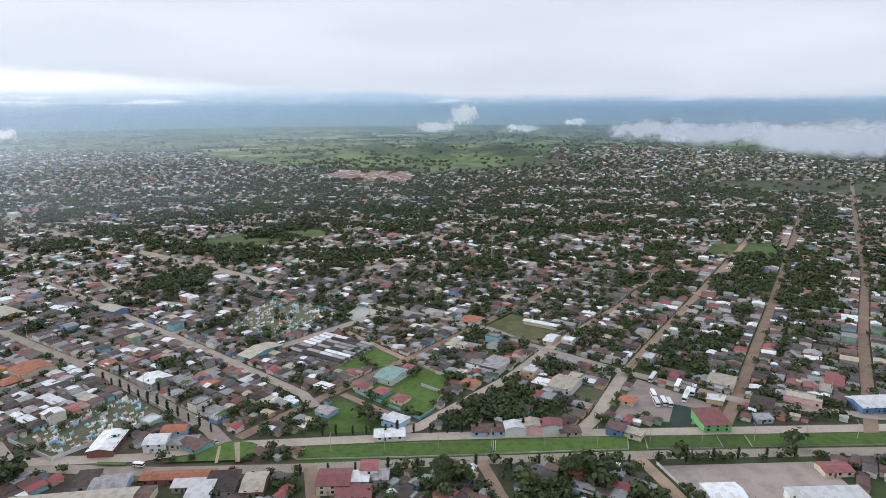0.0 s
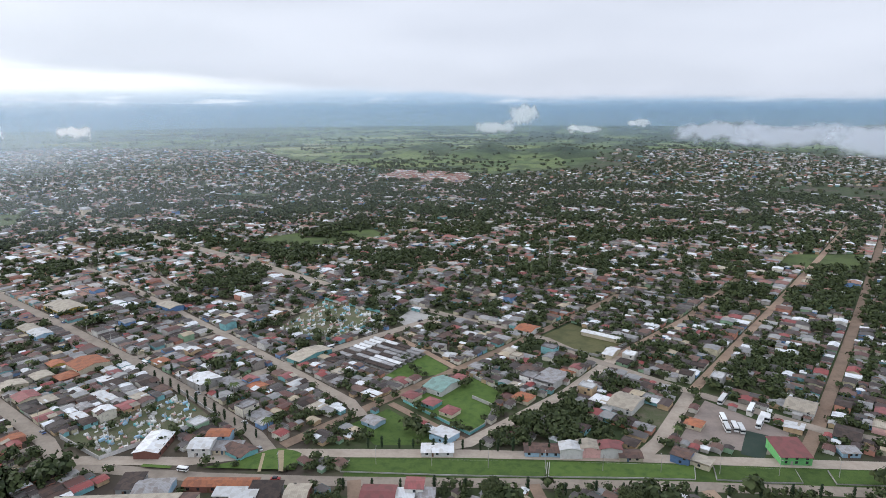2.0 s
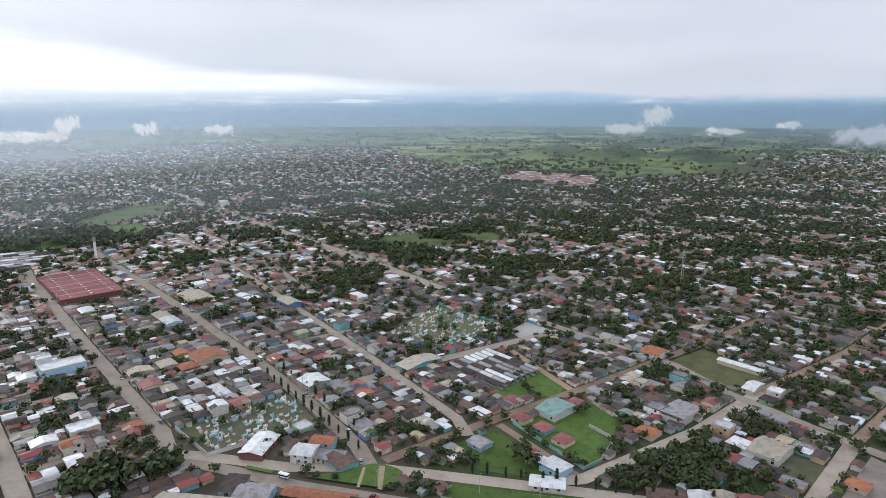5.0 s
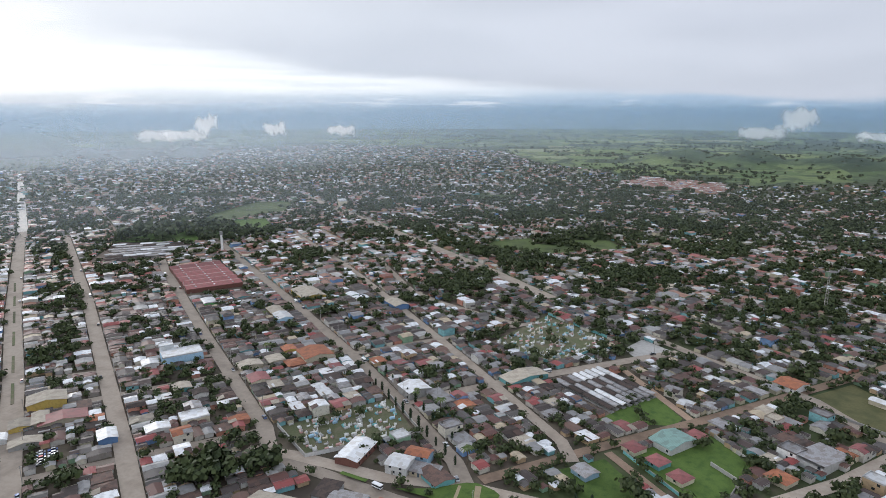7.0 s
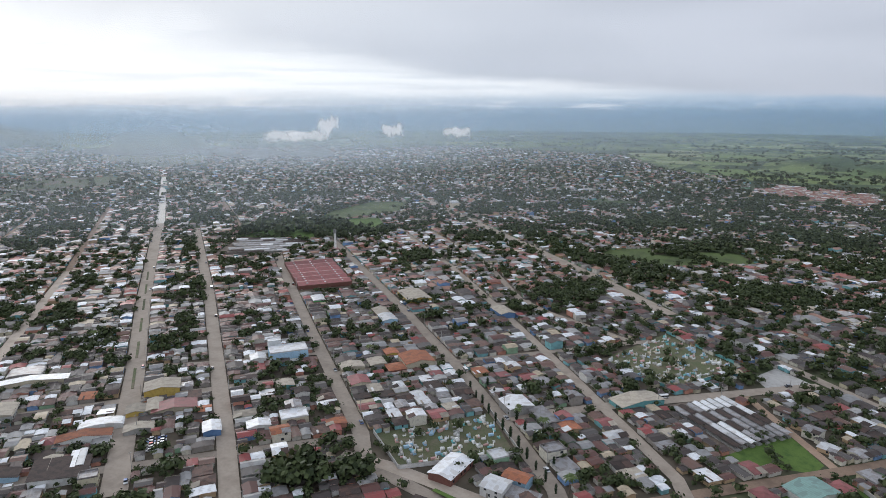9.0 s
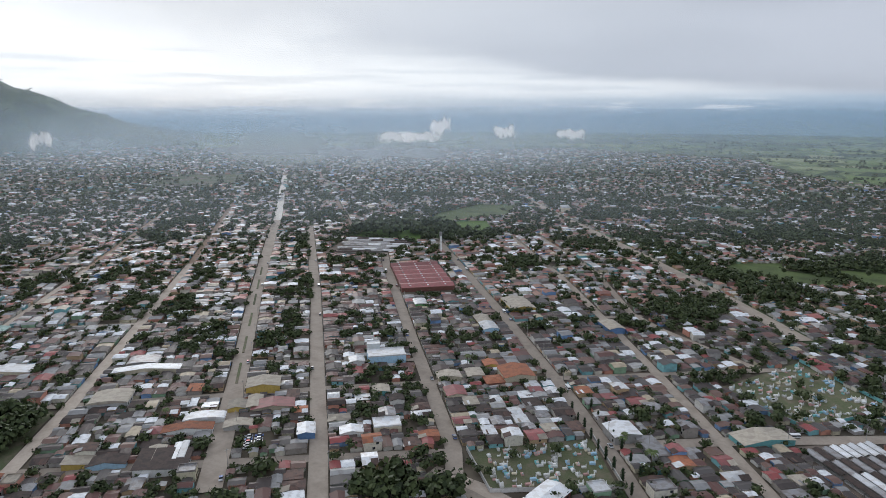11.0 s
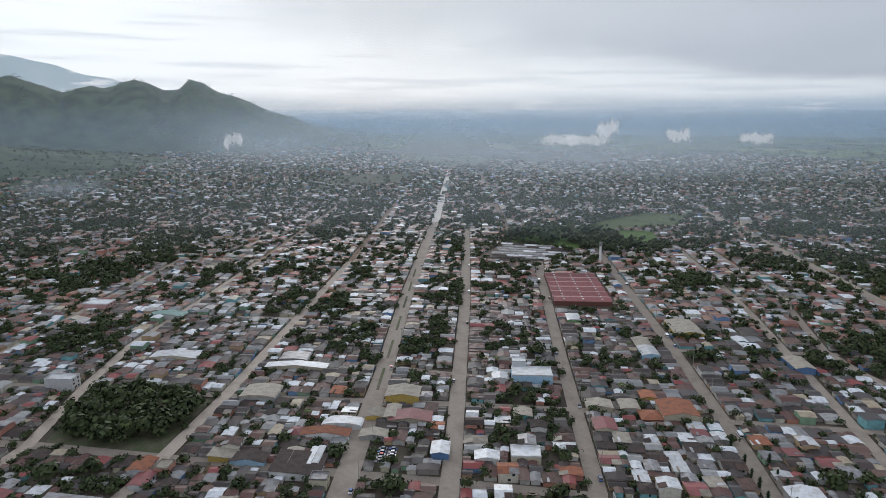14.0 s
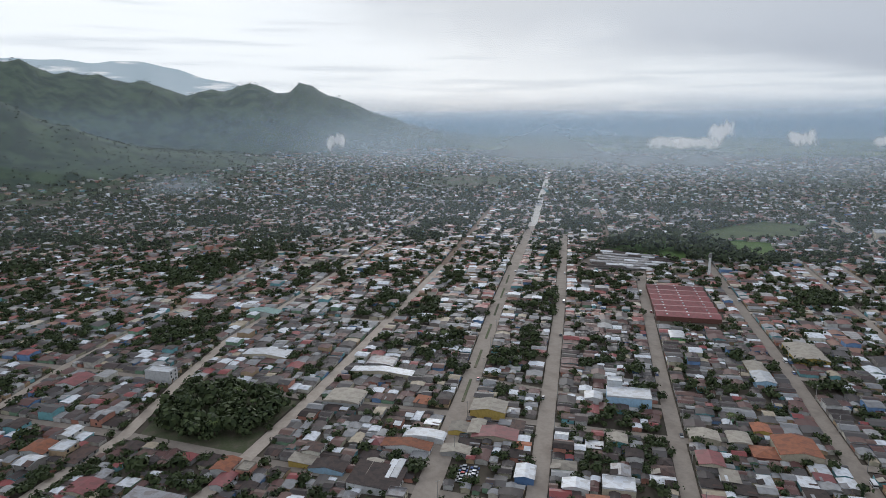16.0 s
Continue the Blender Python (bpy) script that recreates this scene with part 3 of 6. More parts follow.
def house(name, w, d, storeys, rise, kind, roof_mat, wall_mat=None, label="", category="house", windows=True, floor_height=2.45, gallery=False, annex=None):
    """A house: walls with gables, a roof, a door and windows; its base lies at the origin, its front towards -y."""
    thing = new(name)
    tagged(thing, label, category)
    h = floor_height * storeys
    wall_mat = wall_mat or M_WALL
    bm = bmesh.new()
    box(bm, -w / 2, w / 2, -d / 2, d / 2, 0, h)
    if kind in ("gable", "shed"):
        for s in (-1, 1):
            tri = [(s * w / 2, -d / 2, h), (s * w / 2, d / 2, h), (s * w / 2, 0, h + rise - 0.05) if kind == "gable" else (s * w / 2, d / 2, h + rise - 0.1)]
            bm.faces.new([bm.verts.new(p) for p in tri])
    part("wall", bm, wall_mat, thing)
    bm = bmesh.new()
    roof_mesh(bm, w, d, h, rise, kind)
    part("roof", bm, roof_mat, thing)
    bm = bmesh.new()
    box(bm, -0.5 - w * 0.15, 0.5 - w * 0.15, -d / 2 - 0.06, -d / 2 + 0.02, 0, 2.1)
    part("door", bm, M_DOOR, thing)
    if windows:
        n = max(1, int(w // 4))
        for s in range(storeys):
            for i in range(n):
                cx = -w / 2 + w * (i + 0.5) / n
                if s == 0 and abs(cx + w * 0.15) < 1.3:
                    cx += 1.7 if cx + 2.6 < w / 2 else -1.7
                for side in ((-1, 1) if i == 0 else (-1,)):
                    bm = bmesh.new()
                    y = side * d / 2
                    box(bm, cx - 0.6, cx + 0.6, y - 0.05, y + 0.05, floor_height * s + 1.0, floor_height * s + 2.2)
                    part("window", bm, M_GLASS, thing)
    if gallery and storeys > 1:
        bm = bmesh.new()
        box(bm, -w / 2, w / 2, -d / 2 - 1.4, -d / 2 - 0.01, floor_height - 0.15, floor_height)
        box(bm, -w / 2, w / 2, -d / 2 - 1.4, -d / 2 - 1.3, floor_height, floor_height + 0.9)
        part("balcony", bm, wall_mat, thing)
    if annex:
        # a lean-to with its own lower sheet roof behind the house
        ax, deep = w * 0.46, d * 0.34
        bm = bmesh.new()
        box(bm, -w / 2, -w / 2 + ax, d / 2 - deep, d / 2 + 0.02, h + 0.02, h + 0.05)
        vs = [(-w / 2 - 0.3, d / 2 - deep, h + rise * 0.75 + 0.25), (-w / 2 + ax, d / 2 - deep, h + rise * 0.75 + 0.25), (-w / 2 + ax, d / 2 + 0.9, h + 0.05), (-w / 2 - 0.3, d / 2 + 0.9, h + 0.05)]
        lo = [bm.verts.new(q) for q in vs]
        hi = [bm.verts.new((q[0], q[1], q[2] + 0.08)) for q in vs]
        for f in ((0, 1, 2, 3),):
            bm.faces.new([lo[i] for i in f][::-1])
            bm.faces.new([hi[i] for i in f])
        for i in range(4):
            bm.faces.new((lo[i], lo[(i + 1) % 4], hi[(i + 1) % 4], hi[i]))
        part("lean_to_roof", bm, annex, thing, "patched lean-to sheet roof")
    return thing


ROOF_WORDS = {"zinc": "grey zinc sheet", "rust": "rusted brown sheet metal", "dark": "dark weathered clay tile", "red": "faded red painted sheet",
              "white": "white sheet metal", "orange": "orange clay tile", "beige": "beige fibre cement", "green": "dull green sheet"}
SHAPES = [("gable", 9, 9, 1, 0.8), ("gable", 12, 8, 1, 0.9), ("shed", 8, 9, 1, 0.6), ("hip", 10, 9, 1, 1.1), ("flat", 8, 10, 2, 0.0), ("shed", 11, 7, 1, 0.5), ("gable", 8, 11, 2, 0.9), ("gable", 10, 10, 1, 0.7), ("shed", 10, 8, 1, 0.45)]
SHARE = [("zinc", 24), ("rust", 20), ("dark", 24), ("red", 8), ("white", 14), ("orange", 3), ("beige", 7)]
ANNEX = ["zinc", "rust", "white", "dark", "beige"]
rng = random.Random(11)
PROTOS = {}


def near_house(x, y, turn, sx, sy, roof=None, shape=None, lift=1.0):
    """One house of the town, built once for each shape and roof and then copied."""
    old = x * CA + y * SA < 470 and x * SA - y * CA < 60
    roof = roof or (rng.choice(("dark", "rust")) if old and rng.random() < 0.4 else None) or rng.choices([r for r, _ in SHARE], [n for _, n in SHARE])[0]
    shape = rng.randrange(len(SHAPES)) if shape is None else shape
    if SHAPES[shape][0] == "flat" and roof not in ("zinc", "beige", "white"):
        shape = 0
    m = pose(x, y, 0, 0, 0, turn) @ Matrix.Diagonal((sx, sy, lift, 1))
    if (roof, shape) not in PROTOS:
        kind, w, d, st, rise = SHAPES[shape]
        ob = house("house", w, d, st, rise, kind, ROOFS[roof], annex=None if kind == "flat" else ROOFS[ANNEX[(len(PROTOS) * 3) % len(ANNEX)]],
                   label=f"{'two' if st > 1 else 'one'}-storey painted house with {'a flat ' if kind == 'flat' else 'a '}{ROOF_WORDS[roof]} roof")
        tagged(ob, group="houses of the town")
        PROTOS[roof, shape] = ob
        ob.matrix_basis = m
        return ob
    return copy_thing(PROTOS[roof, shape], m @ Matrix.Diagonal([1 / s for s in PROTOS[roof, shape].scale] + [1]))


def far_houses(name, places, roofing=None):
    """Many plain gabled houses joined into one mesh: x, y, turn, w, d, h, rise each."""
    verts, faces, mats = [], [], []
    for x, y, turn, w, d, h, rise in places:
        c, s = math.cos(turn), math.sin(turn)
        z0 = float(hill_height(x, y)[0]) if abs(x) + abs(y) > 1300 else 0.0
        spot = lambda a, b, z: (x + a * c - b * s, y + a * s + b * c, z0 + z)
        i, a, b = len(verts), w / 2, d / 2
        verts += [spot(-a, -b, -2), spot(a, -b, -2), spot(a, b, -2), spot(-a, b, -2), spot(-a, -b, h), spot(a, -b, h), spot(a, b, h), spot(-a, b, h), spot(-a, 0, h + rise), spot(a, 0, h + rise)]
        faces += [(i, i + 1, i + 5, i + 4), (i + 1, i + 2, i + 6, i + 9, i + 5), (i + 2, i + 3, i + 7, i + 6), (i + 3, i, i + 4, i + 8, i + 7)]
        mats += [0] * 4
        i, a, b, e = len(verts), a + 0.4, b + 0.4, h - 0.15
        verts += [spot(-a, -b, e), spot(a, -b, e), spot(a, b, e), spot(-a, b, e), spot(-a, 0, h + rise + 0.12), spot(a, 0, h + rise + 0.12)]
        faces += [(i, i + 1, i + 5, i + 4), (i + 2, i + 3, i + 4, i + 5)]
        mats += [1, 1]
    me = bpy.data.meshes.new(name)
    me.from_pydata(verts, [], faces)
    me.materials.append(M_FAR_WALL)
    me.materials.append(roofing or M_FAR_ROOF)
    me.polygons.foreach_set("material_index", mats)
    return tagged(new(name, me), "low houses with grey, rusty and red sheet roofs among trees", "houses", kind="stuff")


# ---- trees ----
# a rough twelve-cornered core, which the leaf clumps hide
GOLD = 0.5257, 0.8507
BALL = [(s * GOLD[0], t * GOLD[1], 0) for s in (-1, 1) for t in (-1, 1)] + [(0, s * GOLD[0], t * GOLD[1]) for s in (-1, 1) for t in (-1, 1)] + [(t * GOLD[1], 0, s * GOLD[0]) for s in (-1, 1) for t in (-1, 1)]
BALL_FACES = [f for f in [(i, j, k) for i in range(12) for j in range(i + 1, 12) for k in range(j + 1, 12)]
              if all((Vector(BALL[a]) - Vector(BALL[b])).length < 1.1 for a, b in ((f[0], f[1]), (f[1], f[2]), (f[0], f[2])))]


def leaf_cloud(rnd, lobes, count, size):
    """Small tilted leaf clumps spread over the skin of several lobes: vertices and faces."""
    verts, faces = [], []
    for cx, cy, cz, r, flat in lobes:
        i = len(verts)
        verts += [Vector((cx + x * r * 0.62, cy + y * r * 0.62, cz + z * r * flat * 0.62)) for x, y, z in BALL]
        faces += [tuple(i + k for k in f) for f in BALL_FACES]
    for _ in range(count):
        cx, cy, cz, r, flat = lobes[rnd.randrange(len(lobes))]
        n = Vector((rnd.gauss(0, 1), rnd.gauss(0, 1), rnd.gauss(0.25, 1))).normalized()
        p = Vector((cx, cy, cz)) + Vector((n.x * r, n.y * r, n.z * r * flat)) * rnd.uniform(0.7, 1.08)
        n = (n + Vector((rnd.gauss(0, 0.5), rnd.gauss(0, 0.5), rnd.gauss(0.3, 0.5)))).normalized()
        a = n.orthogonal().normalized()
        a.rotate(Matrix.Rotation(rnd.uniform(0, 6.28), 3, n))
        b = n.cross(a)
        s = size * rnd.uniform(0.6, 1.3)
        i = len(verts)
        verts += [p - a * s - b * s * 0.6, p + a * s * 0.7 - b * s * 0.8, p + a * s + b * s * 0.5, p - a * s * 0.5 + b * s * 0.9]
        faces.append((i, i + 1, i + 2, i + 3))
    return verts, faces


def limb(bm, a, b, ra, rb, sides=6):
    a, b = Vector(a), Vector(b)
    n = (b - a).normalized()
    s = n.orthogonal().normalized()
    t = n.cross(s)
    rows = [[bm.verts.new(p + (s * math.cos(k * 2 * math.pi / sides) + t * math.sin(k * 2 * math.pi / sides)) * r) for k in range(sides)] for p, r in ((a, ra), (b, rb))]
    for k in range(sides):
        bm.faces.new((rows[0][k], rows[0][(k + 1) % sides], rows[1][(k + 1) % sides], rows[1][k]))
    bm.faces.new(rows[1])


def broad_tree(seed, tall, wide):
    rnd = random.Random(seed)
    thing = new("tree")
    tagged(thing, "broad-crowned dark green tree with a short brown trunk", "tree", "trees of the town")
    lobes = [(0, 0, tall * 0.66, wide * 0.34, 0.8)]
    for k in range(7):
        a = k * 0.9 + rnd.uniform(0, 0.5)
        q = wide * rnd.uniform(0.2, 0.36)
        lobes.append((q * math.cos(a), q * math.sin(a), tall * rnd.uniform(0.45, 0.78), wide * rnd.uniform(0.16, 0.26), rnd.uniform(0.7, 0.95)))
    bm = bmesh.new()
    limb(bm, (0, 0, -0.2), (0, 0, tall * 0.42), 0.35, 0.22)
    for x, y, z, r, _ in lobes[1:]:
        limb(bm, (0, 0, tall * 0.36), (x * 0.8, y * 0.8, z), 0.16, 0.05, 4)
    part("trunk", bm, M_TRUNK, thing)
    verts, faces = leaf_cloud(rnd, lobes, 2300, 0.25)
    link_mesh("crown", verts, faces, M_LEAF, thing)
    return thing


def cypress(seed, tall):
    rnd = random.Random(seed)
    thing = tagged(new("cypress"), "slim dark columnar cypress beside the road", "tree", "cypresses along the roads")
    bm = bmesh.new()
    limb(bm, (0, 0, -0.1), (0, 0, tall * 0.8), 0.14, 0.04)
    part("trunk", bm, M_TRUNK, thing)
    lobes = [(0, 0, tall * (0.12 + 0.1 * k), 0.75 * math.sin(math.pi * (0.16 + 0.082 * k)) + 0.12, 1.0) for k in range(9)]
    verts, faces = leaf_cloud(rnd, lobes, 320, 0.2)
    link_mesh("crown", verts, faces, M_CYPRESS, thing)
    return thing


def palm(seed, tall):
    rnd = random.Random(seed)
    thing = tagged(new("palm_tree"), "palm tree with arching yellow-green fronds", "tree", "palms of the town")
    bm = bmesh.new()
    limb(bm, (0, 0, -0.1), (0.4, 0, tall), 0.2, 0.14)
    part("trunk", bm, M_TRUNK, thing)
    bm = bmesh.new()
    for k in range(14):
        a, droop = k * 0.449 + rnd.uniform(-0.1, 0.1), rnd.uniform(0.5, 1.3)
        d, s = Vector((math.cos(a), math.sin(a), 0)), Vector((-math.sin(a), math.cos(a), 0))
        prev = None
        for i in range(5):
            q = i / 4
            p = Vector((0.4, 0, tall)) + d * 3.0 * q + Vector((0, 0, 1.0 * math.sin(q * 2.2) - droop * q * q * 1.6))
            w = 0.45 * math.sin(math.pi * (0.12 + 0.85 * q))
            row = (bm.verts.new(p - s * w - Vector((0, 0, w * 0.5))), bm.verts.new(p), bm.verts.new(p + s * w - Vector((0, 0, w * 0.5))))
            if prev:
                bm.faces.new((prev[0], prev[1], row[1], row[0]))
                bm.faces.new((prev[1], prev[2], row[2], row[1]))
            prev = row
    part("crown", bm, M_PALM, thing)
    return thing


def woods(name, places, clumps, size, label, mat=None):
    """Many trees joined into one mesh: x, y, height, width each; clumps leaf patches apiece."""
    gen = np.random.default_rng(len(places))
    P = np.array(places)
    n = len(P)
    base = hill_height(P[:, 0], P[:, 1])
    d = gen.normal(size=(n, clumps, 3))
    d[..., 2] = np.abs(d[..., 2]) * 0.9 - 0.25
    d /= np.linalg.norm(d, axis=-1, keepdims=True)
    r = gen.uniform(0.55, 1.1, (n, clumps, 1))
    lump = 1 + 0.25 * np.sin(d[..., :1] * 5 + np.arange(n)[:, None, None]) * np.cos(d[..., 1:2] * 4)
    ctr = np.stack([P[:, 0], P[:, 1], base + P[:, 2] * 0.55], -1)[:, None]
    half = np.stack([P[:, 3] / 2, P[:, 3] / 2, P[:, 2] * 0.45], -1)[:, None]
    c = ctr + d * half * r * lump
    nrm = d + gen.normal(scale=0.45, size=d.shape) + (0, 0, 0.35)
    nrm /= np.linalg.norm(nrm, axis=-1, keepdims=True)
    a = np.cross(nrm, gen.normal(size=d.shape))
    a /= np.linalg.norm(a, axis=-1, keepdims=True)
    b = np.cross(nrm, a)
    s = size * gen.uniform(0.6, 1.3, (n, clumps, 1)) * (P[:, 3] / P[:, 3].mean())[:, None, None]
    quad = np.stack([c - a * s - b * s * 0.7, c + a * s * 0.8 - b * s, c + a * s + b * s * 0.6, c - a * s * 0.6 + b * s], 2).reshape(-1, 3)
    ball = np.array(BALL)[None] * half * gen.uniform(0.5, 0.78, (n, 12, 1)) + ctr
    hull = (np.array(BALL_FACES)[None] + np.arange(n)[:, None, None] * 12 + len(quad)).reshape(-1)
    co = np.concatenate([quad, ball.reshape(-1, 3)])
    corners = np.concatenate([np.arange(len(quad)), hull])
    starts = np.concatenate([np.arange(0, len(quad), 4), len(quad) + np.arange(0, len(hull), 3)])
    me = bpy.data.meshes.new(name)
    me.vertices.add(len(co))
    me.vertices.foreach_set("co", co.ravel())
    me.loops.add(len(corners))
    me.loops.foreach_set("vertex_index", corners.astype(np.int32))
    me.polygons.add(len(starts))
    me.polygons.foreach_set("loop_start", starts.astype(np.int32))
    me.update(calc_edges=True)
    me.validate()
    me.materials.append(mat or M_LEAF)
    return tagged(new(name, me), label, "trees", kind="stuff")

# ---- the buildings that stand out ----
PAINT = {"brick": (0.24, 0.11, 0.085), "white": (0.70, 0.69, 0.66), "sky": (0.38, 0.55, 0.68), "cream": (0.58, 0.51, 0.38), "teal": (0.20, 0.47, 0.47), "grey": (0.36, 0.35, 0.33),
         "blue": (0.11, 0.19, 0.34), "green": (0.15, 0.42, 0.15), "yellow": (0.50, 0.36, 0.10), "pink": (0.60, 0.36, 0.33)}
M_PAINT = {k: material(k + "_wall_paint", worn(c, tuple(q * 0.55 for q in c), 0.45, 0.7), 0.85, bump=0.15) for k, c in PAINT.items()}
GRID = 148.0


def landmark(u, v, w, d, storeys, kind, roof, wall, turn, label):
    """A building of its own: w along its ridge, d across it, height in storeys."""
    full = max(1, round(storeys))
    w, d = 0.92 * w, 0.92 * d
    ob = house("building", w, d, full, min(1.7, 0.08 * d + 0.2), kind, ROOFS[roof], M_PAINT[wall], label, "building", floor_height=2.3 * storeys / full)
    p = at(u, v)
    ob.matrix_basis = pose(p.x, p.y, 0, 0, 0, turn)
    a = radians(turn - GRID)
    eu, ev = abs(w * math.cos(a)) + abs(d * math.sin(a)), abs(w * math.sin(a)) + abs(d * math.cos(a))
    mark_box(u - eu * 0.46, u + eu * 0.46, v - ev * 0.46, v + ev * 0.46, 3)
    return ob


landmark(285, 150, 21, 12.5, 1.5, "gable", "white", "brick", 95, "broad white-roofed hall with a red brick front")
landmark(264, 162, 11, 11, 2, "gable", "white", "white", 5, "two-storey white house with a white metal roof")
landmark(266, 173, 12, 8, 2, "gable", "orange", "sky", 5, "two-storey pale blue house with an orange tiled roof")
landmark(255, 170, 14, 8, 1, "shed", "zinc", "cream", 5, "low annex with a grey sheet roof")
landmark(249, 172, 15, 11, 1, "gable", "rust", "teal", 150, "low corner house with an old brown tiled roof")
landmark(329, 205, 15, 15, 2.0, "gable", "white", "grey", GRID, "open two-storey block under a wide white metal roof")
landmark(314, 213, 20, 10, 1.2, "shed", "zinc", "grey", GRID, "long grey shed beside the white-roofed block")
landmark(312, 270, 13, 30, 1.3, "gable", "beige", "teal", GRID, "long turquoise hall with a beige roof")
landmark(221, 264, 9, 9, 1, "hip", "red", "cream", GRID, "small cream house with a red hipped roof on the lawn")
landmark(207, 264, 9, 9, 1, "hip", "red", "teal", GRID, "small turquoise house with a red hipped roof on the lawn")
landmark(193, 262, 9, 9, 1, "hip", "red", "cream", GRID, "small cream house with a red hipped roof on the lawn")
landmark(215, 284, 14, 20, 1.4, "gable", "green", "white", GRID, "white hall with a pale green metal roof")
landmark(213, 299, 9, 8, 1, "hip", "red", "cream", GRID, "small house with a red hipped roof behind the hall")
landmark(180, 240, 12, 11, 1.3, "shed", "white", "sky", GRID, "pale blue house with a white sheet roof")
landmark(175, 228, 16, 9, 1, "gable", "white", "white", 5, "row of white-roofed workshops facing the boulevard")
landmark(218, 230, 10, 9, 1, "gable", "zinc", "sky", GRID, "pale blue cottage with a grey roof on a green plot")
landmark(169, 329, 15, 24, 1.5, "shed", "zinc", "white", GRID, "filling station hall with a wide grey canopy")
landmark(179, 322, 10, 10, 2, "flat", "zinc", "white", GRID, "white two-storey flat-roofed house beside the canopy")
landmark(165, 341, 9, 9, 1.2, "gable", "orange", "cream", GRID, "cream house with an orange roof")
landmark(170, 299, 11, 10, 1, "hip", "orange", "cream", GRID, "cream house with an orange hipped roof")
landmark(134, 258, 22, 9, 1.1, "gable", "rust", "sky", 2, "long blue house with a rusty red roof facing the boulevard")
landmark(124, 263, 8, 11, 2, "gable", "white", "white", 92, "narrow two-storey white house facing the boulevard")
landmark(118, 269, 9, 11, 2, "gable", "beige", "pink", 92, "two-storey pink and beige house facing the boulevard")
landmark(110, 274, 8, 12, 2, "gable", "red", "white", 92, "two-storey white house with a bright red roof")
landmark(101, 277, 11, 8, 1, "gable", "rust", "cream", 2, "low house with a rusty roof beside the boulevard")
landmark(122, 325, 15, 20, 1.5, "gable", "beige", "white", GRID, "square hall with a worn beige roof among trees")
landmark(170, 182, 15, 14, 2, "gable", "red", "cream", 2, "two-storey house with a wide red metal roof")
landmark(165, 188, 15, 8, 1.3, "shed", "white", "grey", 2, "white sheet-roofed store between red-roofed houses")
landmark(162, 196, 8, 9, 2.4, "gable", "red", "white", 2, "tall white house with a red roof")
landmark(157, 179, 16, 9, 1.5, "shed", "red", "cream", 2, "low block with a red metal roof")
landmark(155, 195, 7, 8, 1.5, "shed", "zinc", "grey", 2, "small house with a grey sheet roof")
landmark(231, 150, 34, 7, 1.3, "gable", "orange", "brick", 4, "long terracotta roofed block beside the boulevard")
landmark(210, 156, 14, 15, 1.3, "shed", "dark", "grey", 4, "low workshop with a black sheet roof")
landmark(213, 147, 11, 13, 1.3, "shed", "white", "grey", 4, "workshop with pale sheet roofs")
landmark(222, 148, 14, 6, 1.2, "shed", "white", "grey", 4, "low store with a white sheet roof")
landmark(251, 113, 55, 16, 1.6, "gable", "beige", "sky", 8, "big beige-roofed depot with a pale blue gable")
landmark(251, 131, 16, 12, 1.4, "gable", "zinc", "sky", 8, "workshop with a grey sheet roof")
landmark(262, 127, 10, 12, 1.3, "shed", "dark", "grey", 8, "low shed with a black sheet roof")
landmark(198, 163, 10, 16, 1.5, "gable", "beige", "brick", 4, "house with a beige and terracotta roof")
landmark(230, 131, 9, 17, 1.4, "gable", "rust", "cream", 4, "long house with a rusty roof")
landmark(43, 322, 15, 17, 1.7, "shed", "red", "green", 2, "bright green building with a red and white striped roof")
landmark(46, 375, 15, 17, 1.6, "gable", "beige", "white", GRID, "hall with a weathered beige roof")
landmark(-28, 387, 26, 15, 1.6, "gable", "white", "blue", 4, "blue warehouse with a white roof")
landmark(86, 325, 9, 9, 1, "hip", "orange", "cream", GRID, "house with an orange hipped roof")
landmark(81, 289, 9, 9, 1.8, "gable", "rust", "blue", GRID, "two-storey blue house with a terracotta roof")
landmark(74, 291, 12, 9, 1, "shed", "beige", "cream", GRID, "low house with a beige roof")
landmark(-9, 413, 10, 22, 1, "gable", "red", "cream", GRID, "long low house with faded red roofs")
landmark(-5, 400, 7, 24, 0.9, "flat", "beige", "green", GRID, "low house with pale green walls")
landmark(174, 414, 32, 6, 1.2, "gable", "white", "cream", GRID, "long white-roofed school block beside the football field")
landmark(157, 389, 7, 16, 1.2, "gable", "white", "cream", GRID, "white-roofed school block beside the football field")
landmark(222, 394, 14, 16, 1.5, "gable", "orange", "white", GRID, "white hall with an orange tiled roof")
landmark(27, 259, 16, 14, 1.4, "gable", "white", "white", 2, "white-roofed goods hall in the yard")
landmark(-9, 279, 34, 9, 1.4, "shed", "white", "white", 2, "long white-roofed building closing the yard")
landmark(-11, 305, 14, 9, 1.1, "gable", "red", "cream", 2, "cream house with a red roof beside the yard")
landmark(21, 340, 9, 6, 1, "shed", "zinc", "sky", 2, "small pale blue kiosk with a grey roof")
landmark(5, 375, 20, 10, 1.4, "flat", "beige", "pink", GRID, "long unfinished grey concrete building")
landmark(23, 358, 12, 16, 1.1, "gable", "dark", "teal", GRID, "turquoise house with a dark roof")
landmark(563, 141, 16, 11, 1.6, "vault", "white", "green", GRID, "small hall with a rounded white roof")
landmark(544, 219, 34, 22, 1.7, "gable", "beige", "yellow", GRID, "large beige-roofed store with a yellow front")
landmark(511, 181, 20, 12, 1.5, "gable", "beige", "yellow", GRID, "store with a mustard roof")
